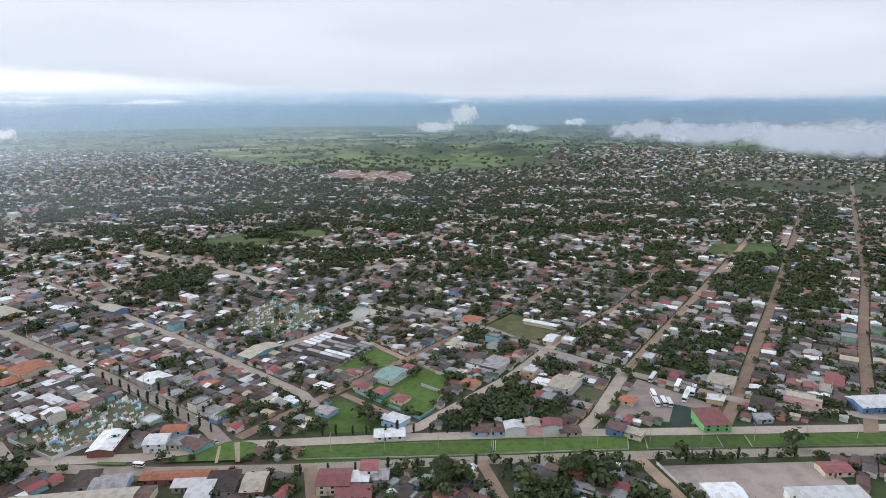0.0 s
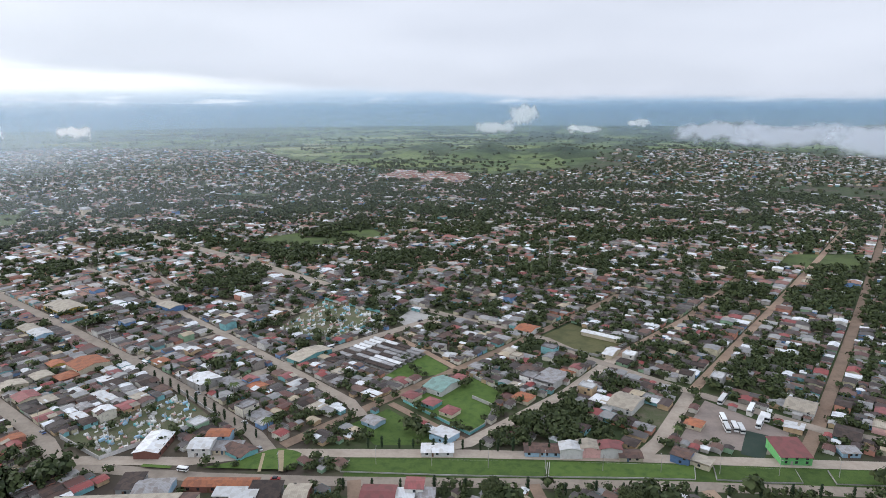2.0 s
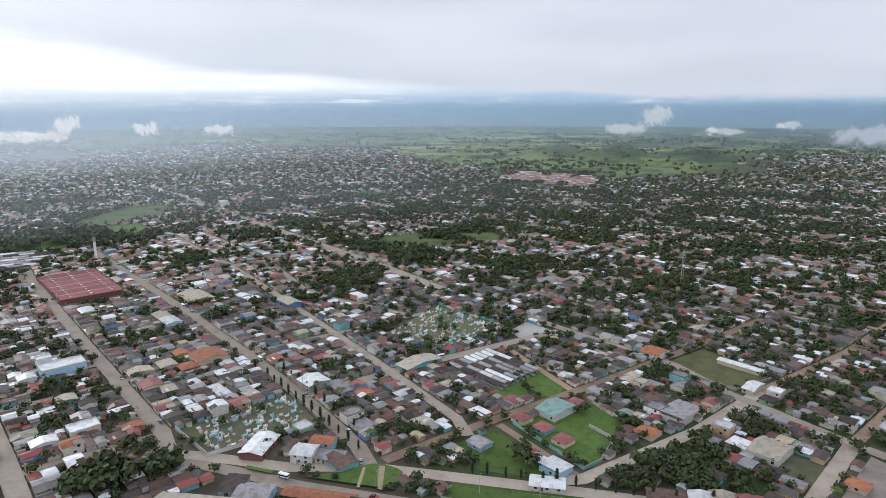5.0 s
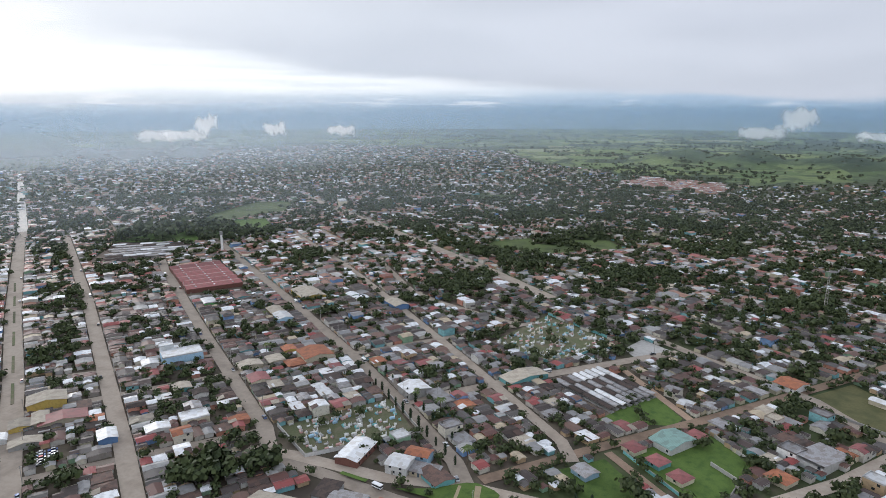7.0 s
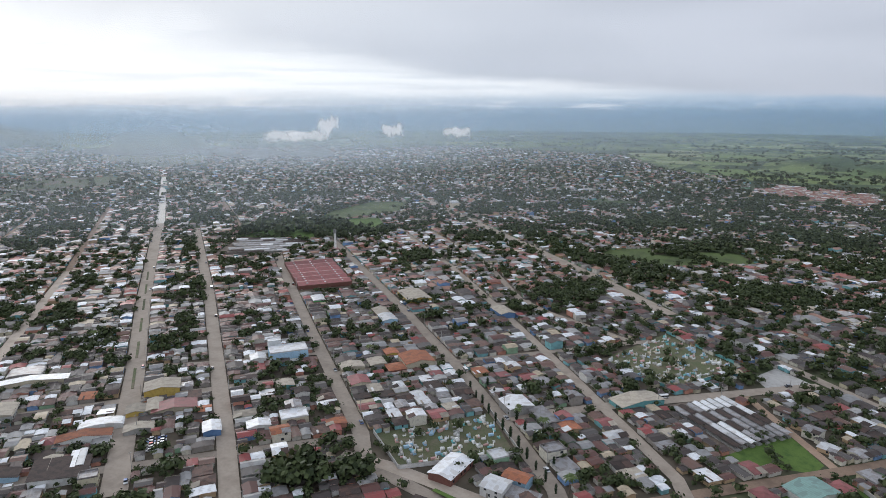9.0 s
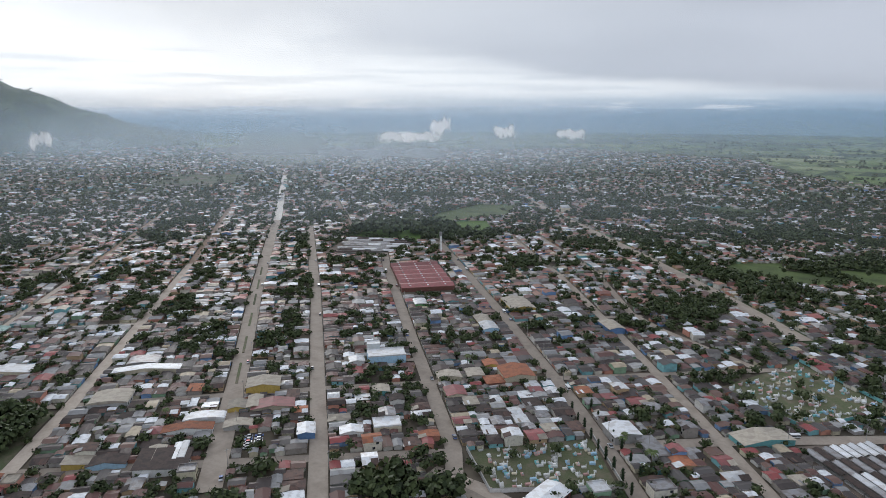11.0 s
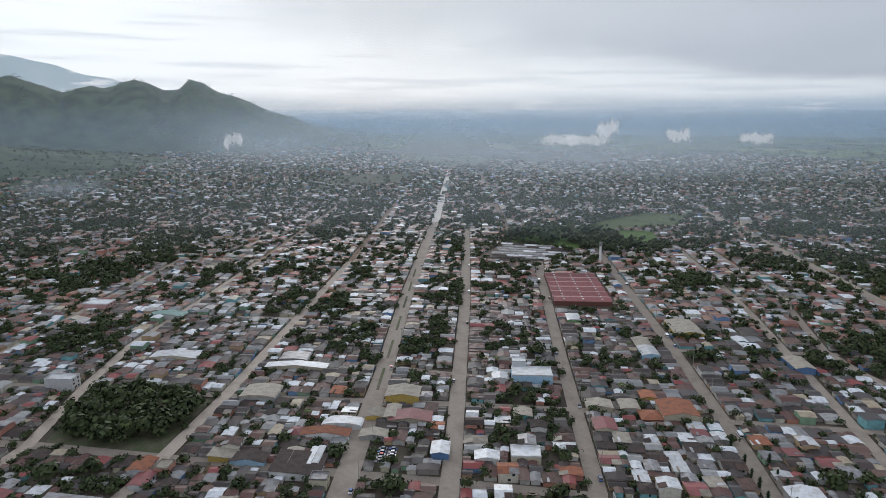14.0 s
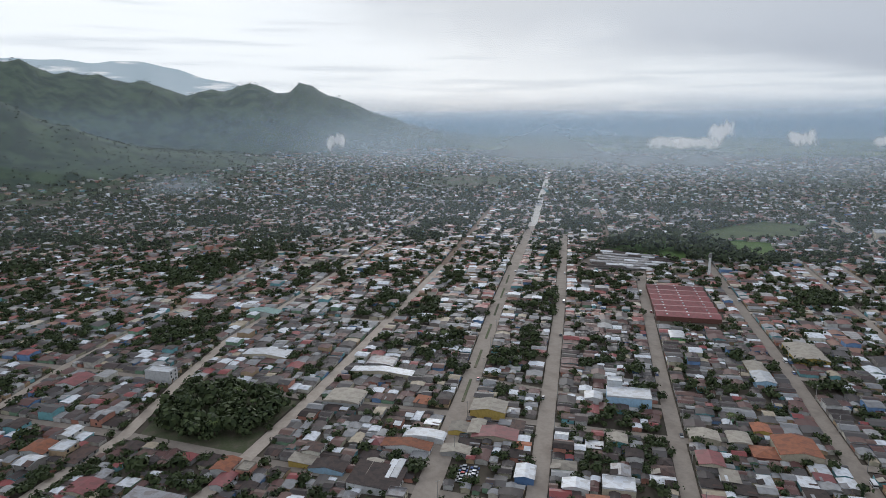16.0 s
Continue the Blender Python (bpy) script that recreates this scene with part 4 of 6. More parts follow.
landmark(478, 270, 22, 13, 1.8, "gable", "beige", "blue", GRID, "hall with a beige roof and a blue front")
landmark(449, 101, 15, 26, 2.6, "flat", "white", "sky", GRID, "pale blue three-storey flat-roofed building")
landmark(464, 94, 8, 9, 3.2, "flat", "white", "white", GRID, "white stair block of the pale blue building")
landmark(417, -54, 17, 22, 1.5, "vault", "beige", "white", GRID, "hall with a rounded beige roof")
landmark(457, -45, 8, 42, 1.4, "gable", "white", "cream", GRID, "long low block with a white roof")
landmark(470, -50, 13, 20, 1.5, "vault", "zinc", "white", GRID, "hall with a rounded grey roof")
landmark(448, 82, 10, 10, 1.5, "gable", "white", "white", GRID, "one-storey house with a white metal roof")
landmark(374, -6, 8, 26, 1.3, "gable", "orange", "white", GRID, "long courtyard house with an orange tiled roof")
landmark(344, -11, 20, 24, 1.3, "shed", "dark", "white", GRID, "white-walled corner block with a black roof")
landmark(352, -4, 16, 3, 1.45, "vault", "white", "white", GRID, "white ridge roof over the black-roofed block")
landmark(351, -7, 16, 3, 1.45, "vault", "white", "white", GRID, "white ridge roof over the black-roofed block")
landmark(350, -16, 15, 8, 1.5, "gable", "beige", "yellow", GRID, "yellow house with a beige roof")
landmark(351, -49, 8, 13, 1.1, "shed", "beige", "yellow", GRID, "low house with a mustard roof")
landmark(349, -36, 9, 18, 1.1, "gable", "dark", "sky", GRID, "pale blue low house with a dark tiled roof")
landmark(420, 27, 15, 20, 2, "gable", "beige", "yellow", GRID, "two-storey yellow building with a mustard roof")
landmark(394, 34, 12, 24, 1.2, "gable", "red", "cream", GRID, "long house with a red metal roof")
landmark(397, 15, 11, 10, 1.2, "gable", "beige", "yellow", GRID, "house with a yellow and beige roof")
landmark(399, 24, 16, 8, 1.3, "gable", "beige", "cream", GRID, "long house with a beige sheet roof")
landmark(385, -0, 8, 22, 1.2, "vault", "white", "white", GRID, "white row with a gently rounded roof")
landmark(375, 18, 8, 15, 1.1, "gable", "beige", "grey", GRID, "low beige-roofed row beside a car park")
landmark(361, 52, 12, 9, 1.6, "gable", "white", "blue", GRID, "blue house with a white roof")
landmark(408, 175, 20, 20, 2, "gable", "orange", "cream", GRID, "large two-storey house with orange tiled roofs")
landmark(403, 160, 12, 12, 1.2, "hip", "orange", "brick", GRID, "house with an orange tiled hipped roof")
landmark(427, 164, 10, 9, 1.4, "gable", "orange", "yellow", GRID, "yellow house with an orange roof")
landmark(494, 181, 18, 12, 1.7, "gable", "white", "sky", GRID, "pale blue house with a white roof")
landmark(391, 134, 13, 12, 1.3, "gable", "red", "cream", GRID, "house with a deep red metal roof")
landmark(414, 151, 12, 11, 1.3, "vault", "beige", "grey", GRID, "hall with a beige rounded roof")
landmark(414, 135, 11, 15, 1.3, "gable", "beige", "cream", GRID, "hall with a beige roof")
landmark(360, 92, 11, 15, 1.5, "flat", "white", "cream", GRID, "white-roofed block over a yard")
landmark(401, 93, 10, 10, 1.4, "gable", "beige", "teal", GRID, "small turquoise and yellow house")
landmark(356, 74, 8, 12, 1.5, "gable", "white", "white", GRID, "long house with a white roof")
landmark(422, -175, 9, 18, 3, "flat", "white", "white", GRID, "white three-storey concrete apartment block")
landmark(574, -245, 14, 22, 2.4, "flat", "white", "pink", GRID, "pink and white two-storey building")
landmark(406, -222, 18, 14, 1.4, "gable", "red", "white", GRID, "white-walled house with a red roof")
landmark(338, -81, 12, 10, 1.7, "gable", "orange", "white", GRID, "white corner house with a bright orange roof")
landmark(328, -76, 12, 8, 1.3, "gable", "red", "white", GRID, "low house with a red roof")
landmark(306, -96, 14, 24, 1.4, "shed", "zinc", "cream", GRID, "block with a grey sheet roof")
landmark(310, -132, 12, 14, 1.3, "gable", "red", "cream", GRID, "house with a red roof")
landmark(332, -175, 12, 14, 2, "gable", "orange", "white", GRID, "two-storey white house with a terracotta roof")
landmark(333, -154, 16, 8, 1, "shed", "rust", "grey", GRID, "open shed with a rusty roof")
landmark(554, -177, 12, 30, 1.4, "gable", "green", "white", GRID, "long hall with a pale metal roof")
landmark(471, -130, 12, 34, 1.2, "gable", "white", "cream", GRID, "long block with pale roofs")

# the covered hall with the great red roof
mall = tagged(new("market_hall"), "great covered market hall with a faded red sheet roof", "building")
mall.matrix_basis = Matrix.Translation(at(654, 155)) @ pose(0, 0, 0, 0, 0, GRID)
bm = bmesh.new()
box(bm, -49, 49, -24, 24, 0, 3.8)
part("wall", bm, M_PAINT["brick"], mall)
for bay in range(6):
    bm = bmesh.new()
    roof_mesh(bm, 48, 16.1, 3.8, 1.5 + 0.25 * (bay % 2), "gable", 0.1)
    roof = part("roof", bm, ROOFS["red"], mall)
    roof.matrix_basis = pose(-40.8 + 16.3 * bay, 0, 0, 0, 0, 90)
    for k in range(3):
        for side in (-1, 1):
            bm = bmesh.new()
            box(bm, -17 + 16 * k, -15.6 + 16 * k, side * 4 - 1.1, side * 4 + 1.1, 4.55, 4.95)
            part("skylight", bm, ROOFS["white"], roof)
mark_box(590, 705, 128, 183, 3)


def market_shed(long, wide, roof):
    ob = tagged(new("market_shed"), f"long open market stall under a {ROOF_WORDS[roof]} roof", "market stall", "market stalls")
    bm = bmesh.new()
    roof_mesh(bm, long, wide, 2.6, 0.7, "gable", 0.2)
    part("roof", bm, ROOFS[roof], ob)
    bm = bmesh.new()
    box(bm, -long / 2, long / 2, -wide * 0.3, wide * 0.3, 0, 0.9)
    part("counter", bm, M_PAINT["grey"], ob)
    for sx in (-1, 0, 1):
        for sy in (-1, 1):
            bm = bmesh.new()
            limb(bm, (sx * (long / 2 - 0.2), sy * (wide / 2 - 0.1), 0), (sx * (long / 2 - 0.2), sy * (wide / 2 - 0.1), 2.6), 0.08, 0.08)
            part("post", bm, M_PAINT["grey"], ob)
    return ob


stall_rng = random.Random(3)
SHED = {r: market_shed(10, 4.0, r) for r in ("zinc", "white", "dark")}
first_shed = set()


def place_shed(u, v, turn, sx=1.0, sy=1.0):
    r = stall_rng.choice(("zinc", "white", "white", "zinc", "dark"))
    m = pose(*at(u, v), 0, 0, turn) @ Matrix.Diagonal((sx, sy, 1, 1))
    if r in first_shed:
        copy_thing(SHED[r], m @ Matrix.Diagonal([1 / s for s in SHED[r].scale] + [1]))
    else:
        SHED[r].matrix_basis = m
        first_shed.add(r)


for row in range(8):
    for k in range(4):
        place_shed(259 + 11.2 * k + stall_rng.uniform(-0.8, 0.8), 283.5 + 4.7 * row, GRID, 1.05, 0.9)
for row in range(7):
    for k in range(6):
        u, v = 772 + 13 * row - 2.2 * k * row * 0.3, 82 + 14 * k + 5 * (row % 2) + row * 3
        if inside([(781, 62), (875, 100), (820, 170), (745, 122)], u, v):
            place_shed(u, v, GRID + 78, 1.45, 1.9)

# ---- graveyards ----
def tomb(colour, tall):
    ob = tagged(new("tomb"), f"{colour} painted masonry tomb with a small cross", "tomb", "tombs of the graveyards")
    bm = bmesh.new()
    box(bm, -1.2, 1.2, -0.65, 0.65, 0, tall * 0.6)
    box(bm, -1.05, 1.05, -0.5, 0.5, tall * 0.6, tall * 0.75)
    part("vault", bm, M_PAINT[colour], ob)
    bm = bmesh.new()
    box(bm, -1.2, -0.95, -0.5, 0.5, tall * 0.75, tall * 1.5)
    part("headstone", bm, M_PAINT["white"], ob)
    bm = bmesh.new()
    box(bm, -1.12, -1.02, -0.05, 0.05, tall * 1.5, tall * 1.5 + 0.7)
    box(bm, -1.12, -1.02, -0.25, 0.25, tall * 1.5 + 0.35, tall * 1.5 + 0.45)
    part("cross", bm, M_PAINT["white"], ob)
    return ob


grave_rng = random.Random(8)
TOMBS = [tomb(c, h) for c, h in (("white", 1.0), ("white", 1.5), ("teal", 1.2), ("sky", 1.4), ("grey", 0.9), ("white", 0.8), ("cream", 1.0), ("pink", 1.1))]
placed = 0
for line, wanted in (([(330, 131), (299, 133), (291, 182), (329, 187)], 130), ([(370, 289), (323, 304), (332, 360), (394, 357)], 168)):
    mid_u, mid_v = sum(p[0] for p in line) / 4, sum(p[1] for p in line) / 4
    done = 0
    while done < wanted:
        u, v = mid_u + grave_rng.uniform(-45, 45), mid_v + grave_rng.uniform(-45, 45)
        if not inside(line, u, v):
            continue
        src = TOMBS[placed % len(TOMBS)]
        k = grave_rng.uniform(0.7, 1.25)
        m = pose(*at(u, v), 0, 0, GRID + grave_rng.choice((0, 90)) + grave_rng.gauss(0, 5)) @ Matrix.Diagonal((k, k, k, 1))
        if placed < len(TOMBS):
            src.matrix_basis = m
        else:
            copy_thing(src, m @ Matrix.Diagonal([1 / s for s in src.scale] + [1]))
        placed, done = placed + 1, done + 1


def boundary_wall(points, tall, mat, label):
    """A masonry wall along a line in (u, v)."""
    for (a, b), (c, d) in zip(points, points[1:]):
        p, q = at(a, b), at(c, d)
        n = (q - p).length
        bm = bmesh.new()
        box(bm, 0, n, -0.12, 0.12, 0, tall)
        ob = tagged(part("boundary_wall", bm, mat), label, "wall", kind="structure")
        ob.matrix_basis = pose(p.x, p.y, 0, 0, 0, math.degrees(math.atan2(q.y - p.y, q.x - p.x)))
        bm = bmesh.new()
        box(bm, 0, n, -0.18, 0.18, tall + 0.003, tall + 0.1)
        part("coping", bm, M_WALK, ob)


boundary_wall([(332, 127), (296, 129), (288, 186)], 2.0, M_PAINT["white"], "white painted graveyard wall")
boundary_wall([(288, 186), (332, 191)], 2.0, M_PAINT["grey"], "grey block wall of the graveyard")
boundary_wall([(372, 284), (318, 301), (329, 364), (398, 362)], 2.0, M_PAINT["teal"], "turquoise graveyard wall")
boundary_wall([(222, 258), (172, 250), (171, 262)], 1.6, M_PAINT["teal"], "turquoise and white garden wall along the lane")
boundary_wall([(186, 301), (216, 309)], 1.8, M_PAINT["grey"], "grey block wall behind the lawn")
boundary_wall([(171, 262), (178, 282), (194, 284)], 1.8, M_PAINT["grey"], "grey block wall beside the lawn")
boundary_wall([(57, 271), (29, 245)], 1.6, M_PAINT["white"], "white wall of the goods yard")
boundary_wall([(212, 380), (163, 381), (156, 413)], 1.6, M_PAINT["grey"], "block wall round the football field")

# ---- the boulevard's green median, with kerbs ----
def median(line_a, line_b, label):
    pts = [at(*p) for p in line_a] + [at(*p) for p in line_b[::-1]]
    mid = sum(pts, Vector()) / len(pts)
    for name, mat, grow, low, high in (("kerb", M_WALK, 0.35, 0.0, 0.72), ("median_lawn", M_GRASS, 0.0, 0.5, 0.80)):
        bm = bmesh.new()
        ring = [p + (p - mid).normalized() * grow for p in pts]
        top = [bm.verts.new((p.x, p.y, high)) for p in ring]
        bot = [bm.verts.new((p.x, p.y, low)) for p in ring]
        bm.faces.new(top)
        for i in range(len(ring)):
            bm.faces.new((bot[i], bot[(i + 1) % len(ring)], top[(i + 1) % len(ring)], top[i]))
        bmesh.ops.recalc_face_normals(bm, faces=bm.faces)
        tagged(part(name, bm, mat), label if name == "median_lawn" else "pale concrete kerb of the boulevard's median", "median", kind="structure")


def between(k, north, south):
    """Places between the boulevard's two roads, k from 0 (south) to 1 (north)."""
    return [(a[0] * k + b[0] * (1 - k), a[1] * k + b[1] * (1 - k)) for a, b in zip(north, south)]


for north, south, label in (
        ([(204, 203), (163, 235), (132, 256)], [(198, 185), (158, 210), (122, 235)], "strip of bright mown grass along the boulevard"),
        ([(131, 257), (101, 277), (77, 293)], [(121, 236), (95, 255), (70, 272)], "strip of bright mown grass along the boulevard"),
        ([(70, 297), (48, 311), (41, 316)], [(62, 278), (45, 288), (32, 297)], "planted lawn of the boulevard's median"),
        ([(29, 324), (0, 343), (-32, 364), (-90, 402)], [(20, 305), (-6, 322), (-32, 339), (-90, 377)], "strip of bright mown grass along the boulevard")):
    median(between(0.72, north, south), between(0.22, north, south), label)


def ridge_strip(u0, u1, v0, v1):
    """The planted strip down the middle of the avenue."""
    bm = bmesh.new()
    pts = [at(u0, v0 - 0.8), at(u1, v1 - 0.8), at(u1, v1 + 0.8), at(u0, v0 + 0.8)]
    top = [bm.verts.new((p.x, p.y, 0.85)) for p in pts]
    bot = [bm.verts.new((p.x, p.y, 0.1)) for p in pts]
    bm.faces.new(top)
    for i in range(4):
        bm.faces.new((bot[i], bot[(i + 1) % 4], top[(i + 1) % 4], top[i]))
    bmesh.ops.recalc_face_normals(bm, faces=bm.faces)
    tagged(part("planted_strip", bm, M_GRAVES), "low dark planted strip down the middle of the avenue", "median", kind="structure")


for u0 in (430, 480, 535, 590, 640, 690):
    ridge_strip(u0, u0 + 32, 10.5 - (u0 - 430) * 0.03, 10.5 - (u0 - 398) * 0.03)

# ---- vehicles ----
M_TYRE = material("tyre_rubber", lambda n, co: (0.02, 0.02, 0.02, 1), 0.9)
M_CAR = material("car_paint", pick([(0, (0.6, 0.6, 0.6)), (0.35, (0.25, 0.26, 0.28)), (0.55, (0.35, 0.03, 0.03)), (0.7, (0.04, 0.04, 0.05)), (0.85, (0.08, 0.13, 0.3))]), 0.3, 0.2, spec=0.5)
M_COACH = material("white_coach_paint", worn((0.75, 0.75, 0.74), (0.5, 0.48, 0.45), 0.3, 0.6), 0.35, spec=0.5)


def vehicle(name, long, wide, tall, paint, label, category, group, boxy=False):
    ob = tagged(new(name), label, category, group)
    waist = tall * (0.45 if boxy else 0.55)
    bm = bmesh.new()
    vs = box(bm, -long / 2, long / 2, -wide / 2, wide / 2, 0.35, waist)
    if boxy:
        box(bm, -long / 2, long / 2, -wide / 2, wide / 2, tall * 0.78, tall)
    bmesh.ops.bevel(bm, geom=list(bm.edges), offset=0.1, segments=1, affect="EDGES")
    part("body", bm, paint, ob)
    bm = bmesh.new()
    c = box(bm, -long * (0.49 if boxy else 0.36), long * (0.49 if boxy else 0.2), -wide * 0.48, wide * 0.48, waist, tall * (0.78 if boxy else 0.97))
    if not boxy:
        for q in c[4:]:
            q.co.x *= 0.75
            q.co.y *= 0.85
    part("glazing", bm, M_GLASS, ob)
    if not boxy:
        bm = bmesh.new()
        box(bm, -long * 0.26, long * 0.14, -wide * 0.4, wide * 0.4, tall * 0.97, tall)
        part("car_roof", bm, paint, ob)
    for sx in (-1, 1):
        for sy in (-1, 1):
            bm = bmesh.new()
            limb(bm, (sx * long * 0.32, sy * wide * 0.38, 0.34), (sx * long * 0.32, sy * wide * 0.52, 0.34), 0.34, 0.34, 10)
            part("wheel", bm, M_TYRE, ob)
    return ob


road_rng = random.Random(21)
CAR = vehicle("car", 4.3, 1.75, 1.45, M_CAR, "parked car beside the street", "car", "cars in the streets")
VAN = vehicle("minibus", 5.0, 1.9, 2.1, M_COACH, "white minibus on the boulevard", "van", "cars in the streets", True)
COACH = vehicle("coach", 11.0, 2.5, 3.2, M_COACH, "white coach parked in the bus yard", "bus", "coaches in the bus yard", True)
CAR.matrix_basis = pose(*at(218, 168), 0, 0, 5).copy()
VAN.matrix_basis = pose(*at(256, 147, 0.5), 0, 0, -8)
coaches = ((82, 362, 60), (67, 359, 62), (60, 346, 64), (60, 351, 64), (58, 356, 64), (72, 331, 100), (69, 334, 100), (66, 334, 98), (76, 340, 100))
for k, (u, v, turn) in enumerate(coaches):
    m = pose(*at(u, v), 0, 0, GRID - 90 + turn - 60) if k < 5 else pose(*at(u, v), 0, 0, 85) @ Matrix.Diagonal((0.7, 0.9, 0.9, 1))
    if k == 0:
        COACH.matrix_basis = m
    else:
        copy_thing(COACH, m)
for _, wide, kind, line in STREETS[:37]:
    if kind != "c" or wide < 8:
        continue
    for (a, b), (c, d) in zip(line, line[1:]):
        n, turn = math.hypot(c - a, d - b), math.degrees(math.atan2(d - b, c - a))
        s = road_rng.uniform(5, 30)
        while s < n and a < 800:
            side = road_rng.choice((-1, 1)) * (wide / 2 - 1.4)
            u, v = a + (c - a) * s / n - (d - b) / n * side, b + (d - b) * s / n + (c - a) / n * side
            p, q = at(u, v), at(u + (c - a) / n, v + (d - b) / n)
            m = pose(p.x, p.y, 0.45, 0, 0, math.degrees(math.atan2(q.y - p.y, q.x - p.x)) + road_rng.choice((0, 180)))
            copy_thing(CAR if road_rng.random() < 0.85 else VAN, m)
            s += road_rng.uniform(55, 150)
for k in range(10):
    copy_thing(CAR, pose(*at(352 + 3.0 * (k % 5) + road_rng.uniform(-0.5, 0.5), 24 + 5.0 * (k // 5)), 0, 0, GRID + 90))
mark_box(349, 368, 20, 36, 2)

# ---- poles, lamps and masts ----
M_POLE = material("weathered_pole", worn((0.42, 0.40, 0.37), (0.25, 0.23, 0.2), 0.5, 1.0), 0.8)
M_STEEL = material("painted_steel", worn((0.5, 0.47, 0.46), (0.35, 0.2, 0.17), 0.5, 0.3), 0.5, 0.4)


def street_lamp():
    ob = tagged(new("street_lamp"), "slim pale street lamp on the grass median", "street lamp", "lamps along the boulevard")
    bm = bmesh.new()
    limb(bm, (0, 0, 0), (0, 0, 8), 0.14, 0.08)
    part("pole", bm, M_POLE, ob)
    for s in (-1, 1):
        bm = bmesh.new()
        limb(bm, (0, 0, 7.7), (0, s * 1.6, 8.3), 0.05, 0.04, 5)
        arm = part("arm", bm, M_POLE, ob)
        bm = bmesh.new()
        box(bm, -0.15, 0.15, s * 1.6 - 0.3, s * 1.6 + 0.3, 8.25, 8.42)
        part("lamp_head", bm, M_WALK, arm)
    return ob


def power_pole():
    ob = tagged(new("power_pole"), "grey concrete power pole with a crossarm at the kerb", "power pole", "power poles along the streets")
    bm = bmesh.new()
    limb(bm, (0, 0, 0), (0, 0, 9.5), 0.17, 0.1)
    part("pole", bm, M_POLE, ob)
    bm = bmesh.new()
    box(bm, -0.06, 0.06, -1.0, 1.0, 8.8, 8.95)
    part("crossarm", bm, M_POLE, ob)
    return ob


LAMP, POLE = street_lamp(), power_pole()
LAMP.matrix_basis = Matrix.Translation(at(190, 202, 0.79))
for k in range(1, 11):
    copy_thing(LAMP, Matrix.Translation(at(190 - 21 * k, 202 + 14.1 * k, 0.79)))
POLE.matrix_basis = Matrix.Translation(at(222, 173))
for _, wide, kind, line in STREETS[:37]:
    if wide < 8:
        continue
    for (a, b), (c, d) in zip(line, line[1:]):
        n = math.hypot(c - a, d - b)
        for k in range(int(n // 38)):
            s = (k + 0.5) * 38
            u, v = a + (c - a) * s / n - (d - b) / n * (wide / 2 + 0.3), b + (d - b) * s / n + (c - a) / n * (wide / 2 + 0.3)
            if u < 640 and v < 480:
                copy_thing(POLE, Matrix.Translation(at(u, v)))


def lattice_mast(u, v, tall, wide, label):
    ob = tagged(new("radio_mast"), label, "mast")
    ob.matrix_basis = Matrix.Translation(at(u, v))
    corners = [(math.cos(k * 2.094) * wide, math.sin(k * 2.094) * wide) for k in range(3)]
    for x, y in corners:
        bm = bmesh.new()
        limb(bm, (x, y, 0), (x * 0.3, y * 0.3, tall), 0.16, 0.1, 4)
        part("leg", bm, M_STEEL, ob)
    for j in range(int(tall / 3)):
        a, b = 1 - 0.7 * j * 3 / tall, 1 - 0.7 * (j + 1) * 3 / tall
        for k in range(3):
            (x, y), (p, q) = corners[k], corners[(k + 1) % 3]
            bm = bmesh.new()
            limb(bm, (x * a, y * a, j * 3), (p * b, q * b, j * 3 + 3), 0.07, 0.07, 4)
            part("brace", bm, M_STEEL, ob)


lattice_mast(292, 558, 34, 1.6, "red and white lattice radio mast among the houses")
lattice_mast(1127, 642, 40, 2.0, "tall lattice radio mast in the outer town")
silo = tagged(new("water_tower"), "tall pale concrete water tower", "tower")
silo.matrix_basis = Matrix.Translation(at(757, 195))
bm = bmesh.new()
limb(bm, (0, 0, 0), (0, 0, 20), 1.3, 1.2, 14)
part("shaft", bm, M_PAINT["white"], silo)
bm = bmesh.new()
limb(bm, (0, 0, 20), (0, 0, 24), 1.7, 1.6, 14)
part("tank", bm, M_PAINT["grey"], silo)

# apartment blocks beside the highway
for k in range(3):
    landmark(1000 + 10 * k, 440 + 3 * k, 8, 14, 4, "flat", "white", "cream", GRID, "cream painted four-storey apartment block")
NEAR_HOUSES, NEAR_TREES = 400, 290

# ---- the fill of the town: rows of plots along the streets, then the plots behind ----
fill = random.Random(5)
near_list, mid_trees, near_trees, far_trees, far_list = [], [], [], [], []
plots, sheds = [], []


def seen_from_above(x, y, margin=8):
    """The broad fan of land that the flight looks over."""
    yaw = math.degrees(math.atan2(-(x + 15), y - 40))
    return -38 - margin < yaw < 108 + margin


def in_core(u, v):
    return 205 < u < 830 and -280 < v < 350


def wildness(u, v):
    """High where gardens and trees crowd out the houses."""
    suburb = 0.12 if v > 395 or (u < 150 and v > 330) else -0.10 if 430 < u < 1300 and v < 330 else 0.0
    return suburb + 1.35 * noise.noise(Vector((u * 0.011, v * 0.011, 3.0))) + 0.5 * noise.noise(Vector((u * 0.035, v * 0.035, 7.0)))


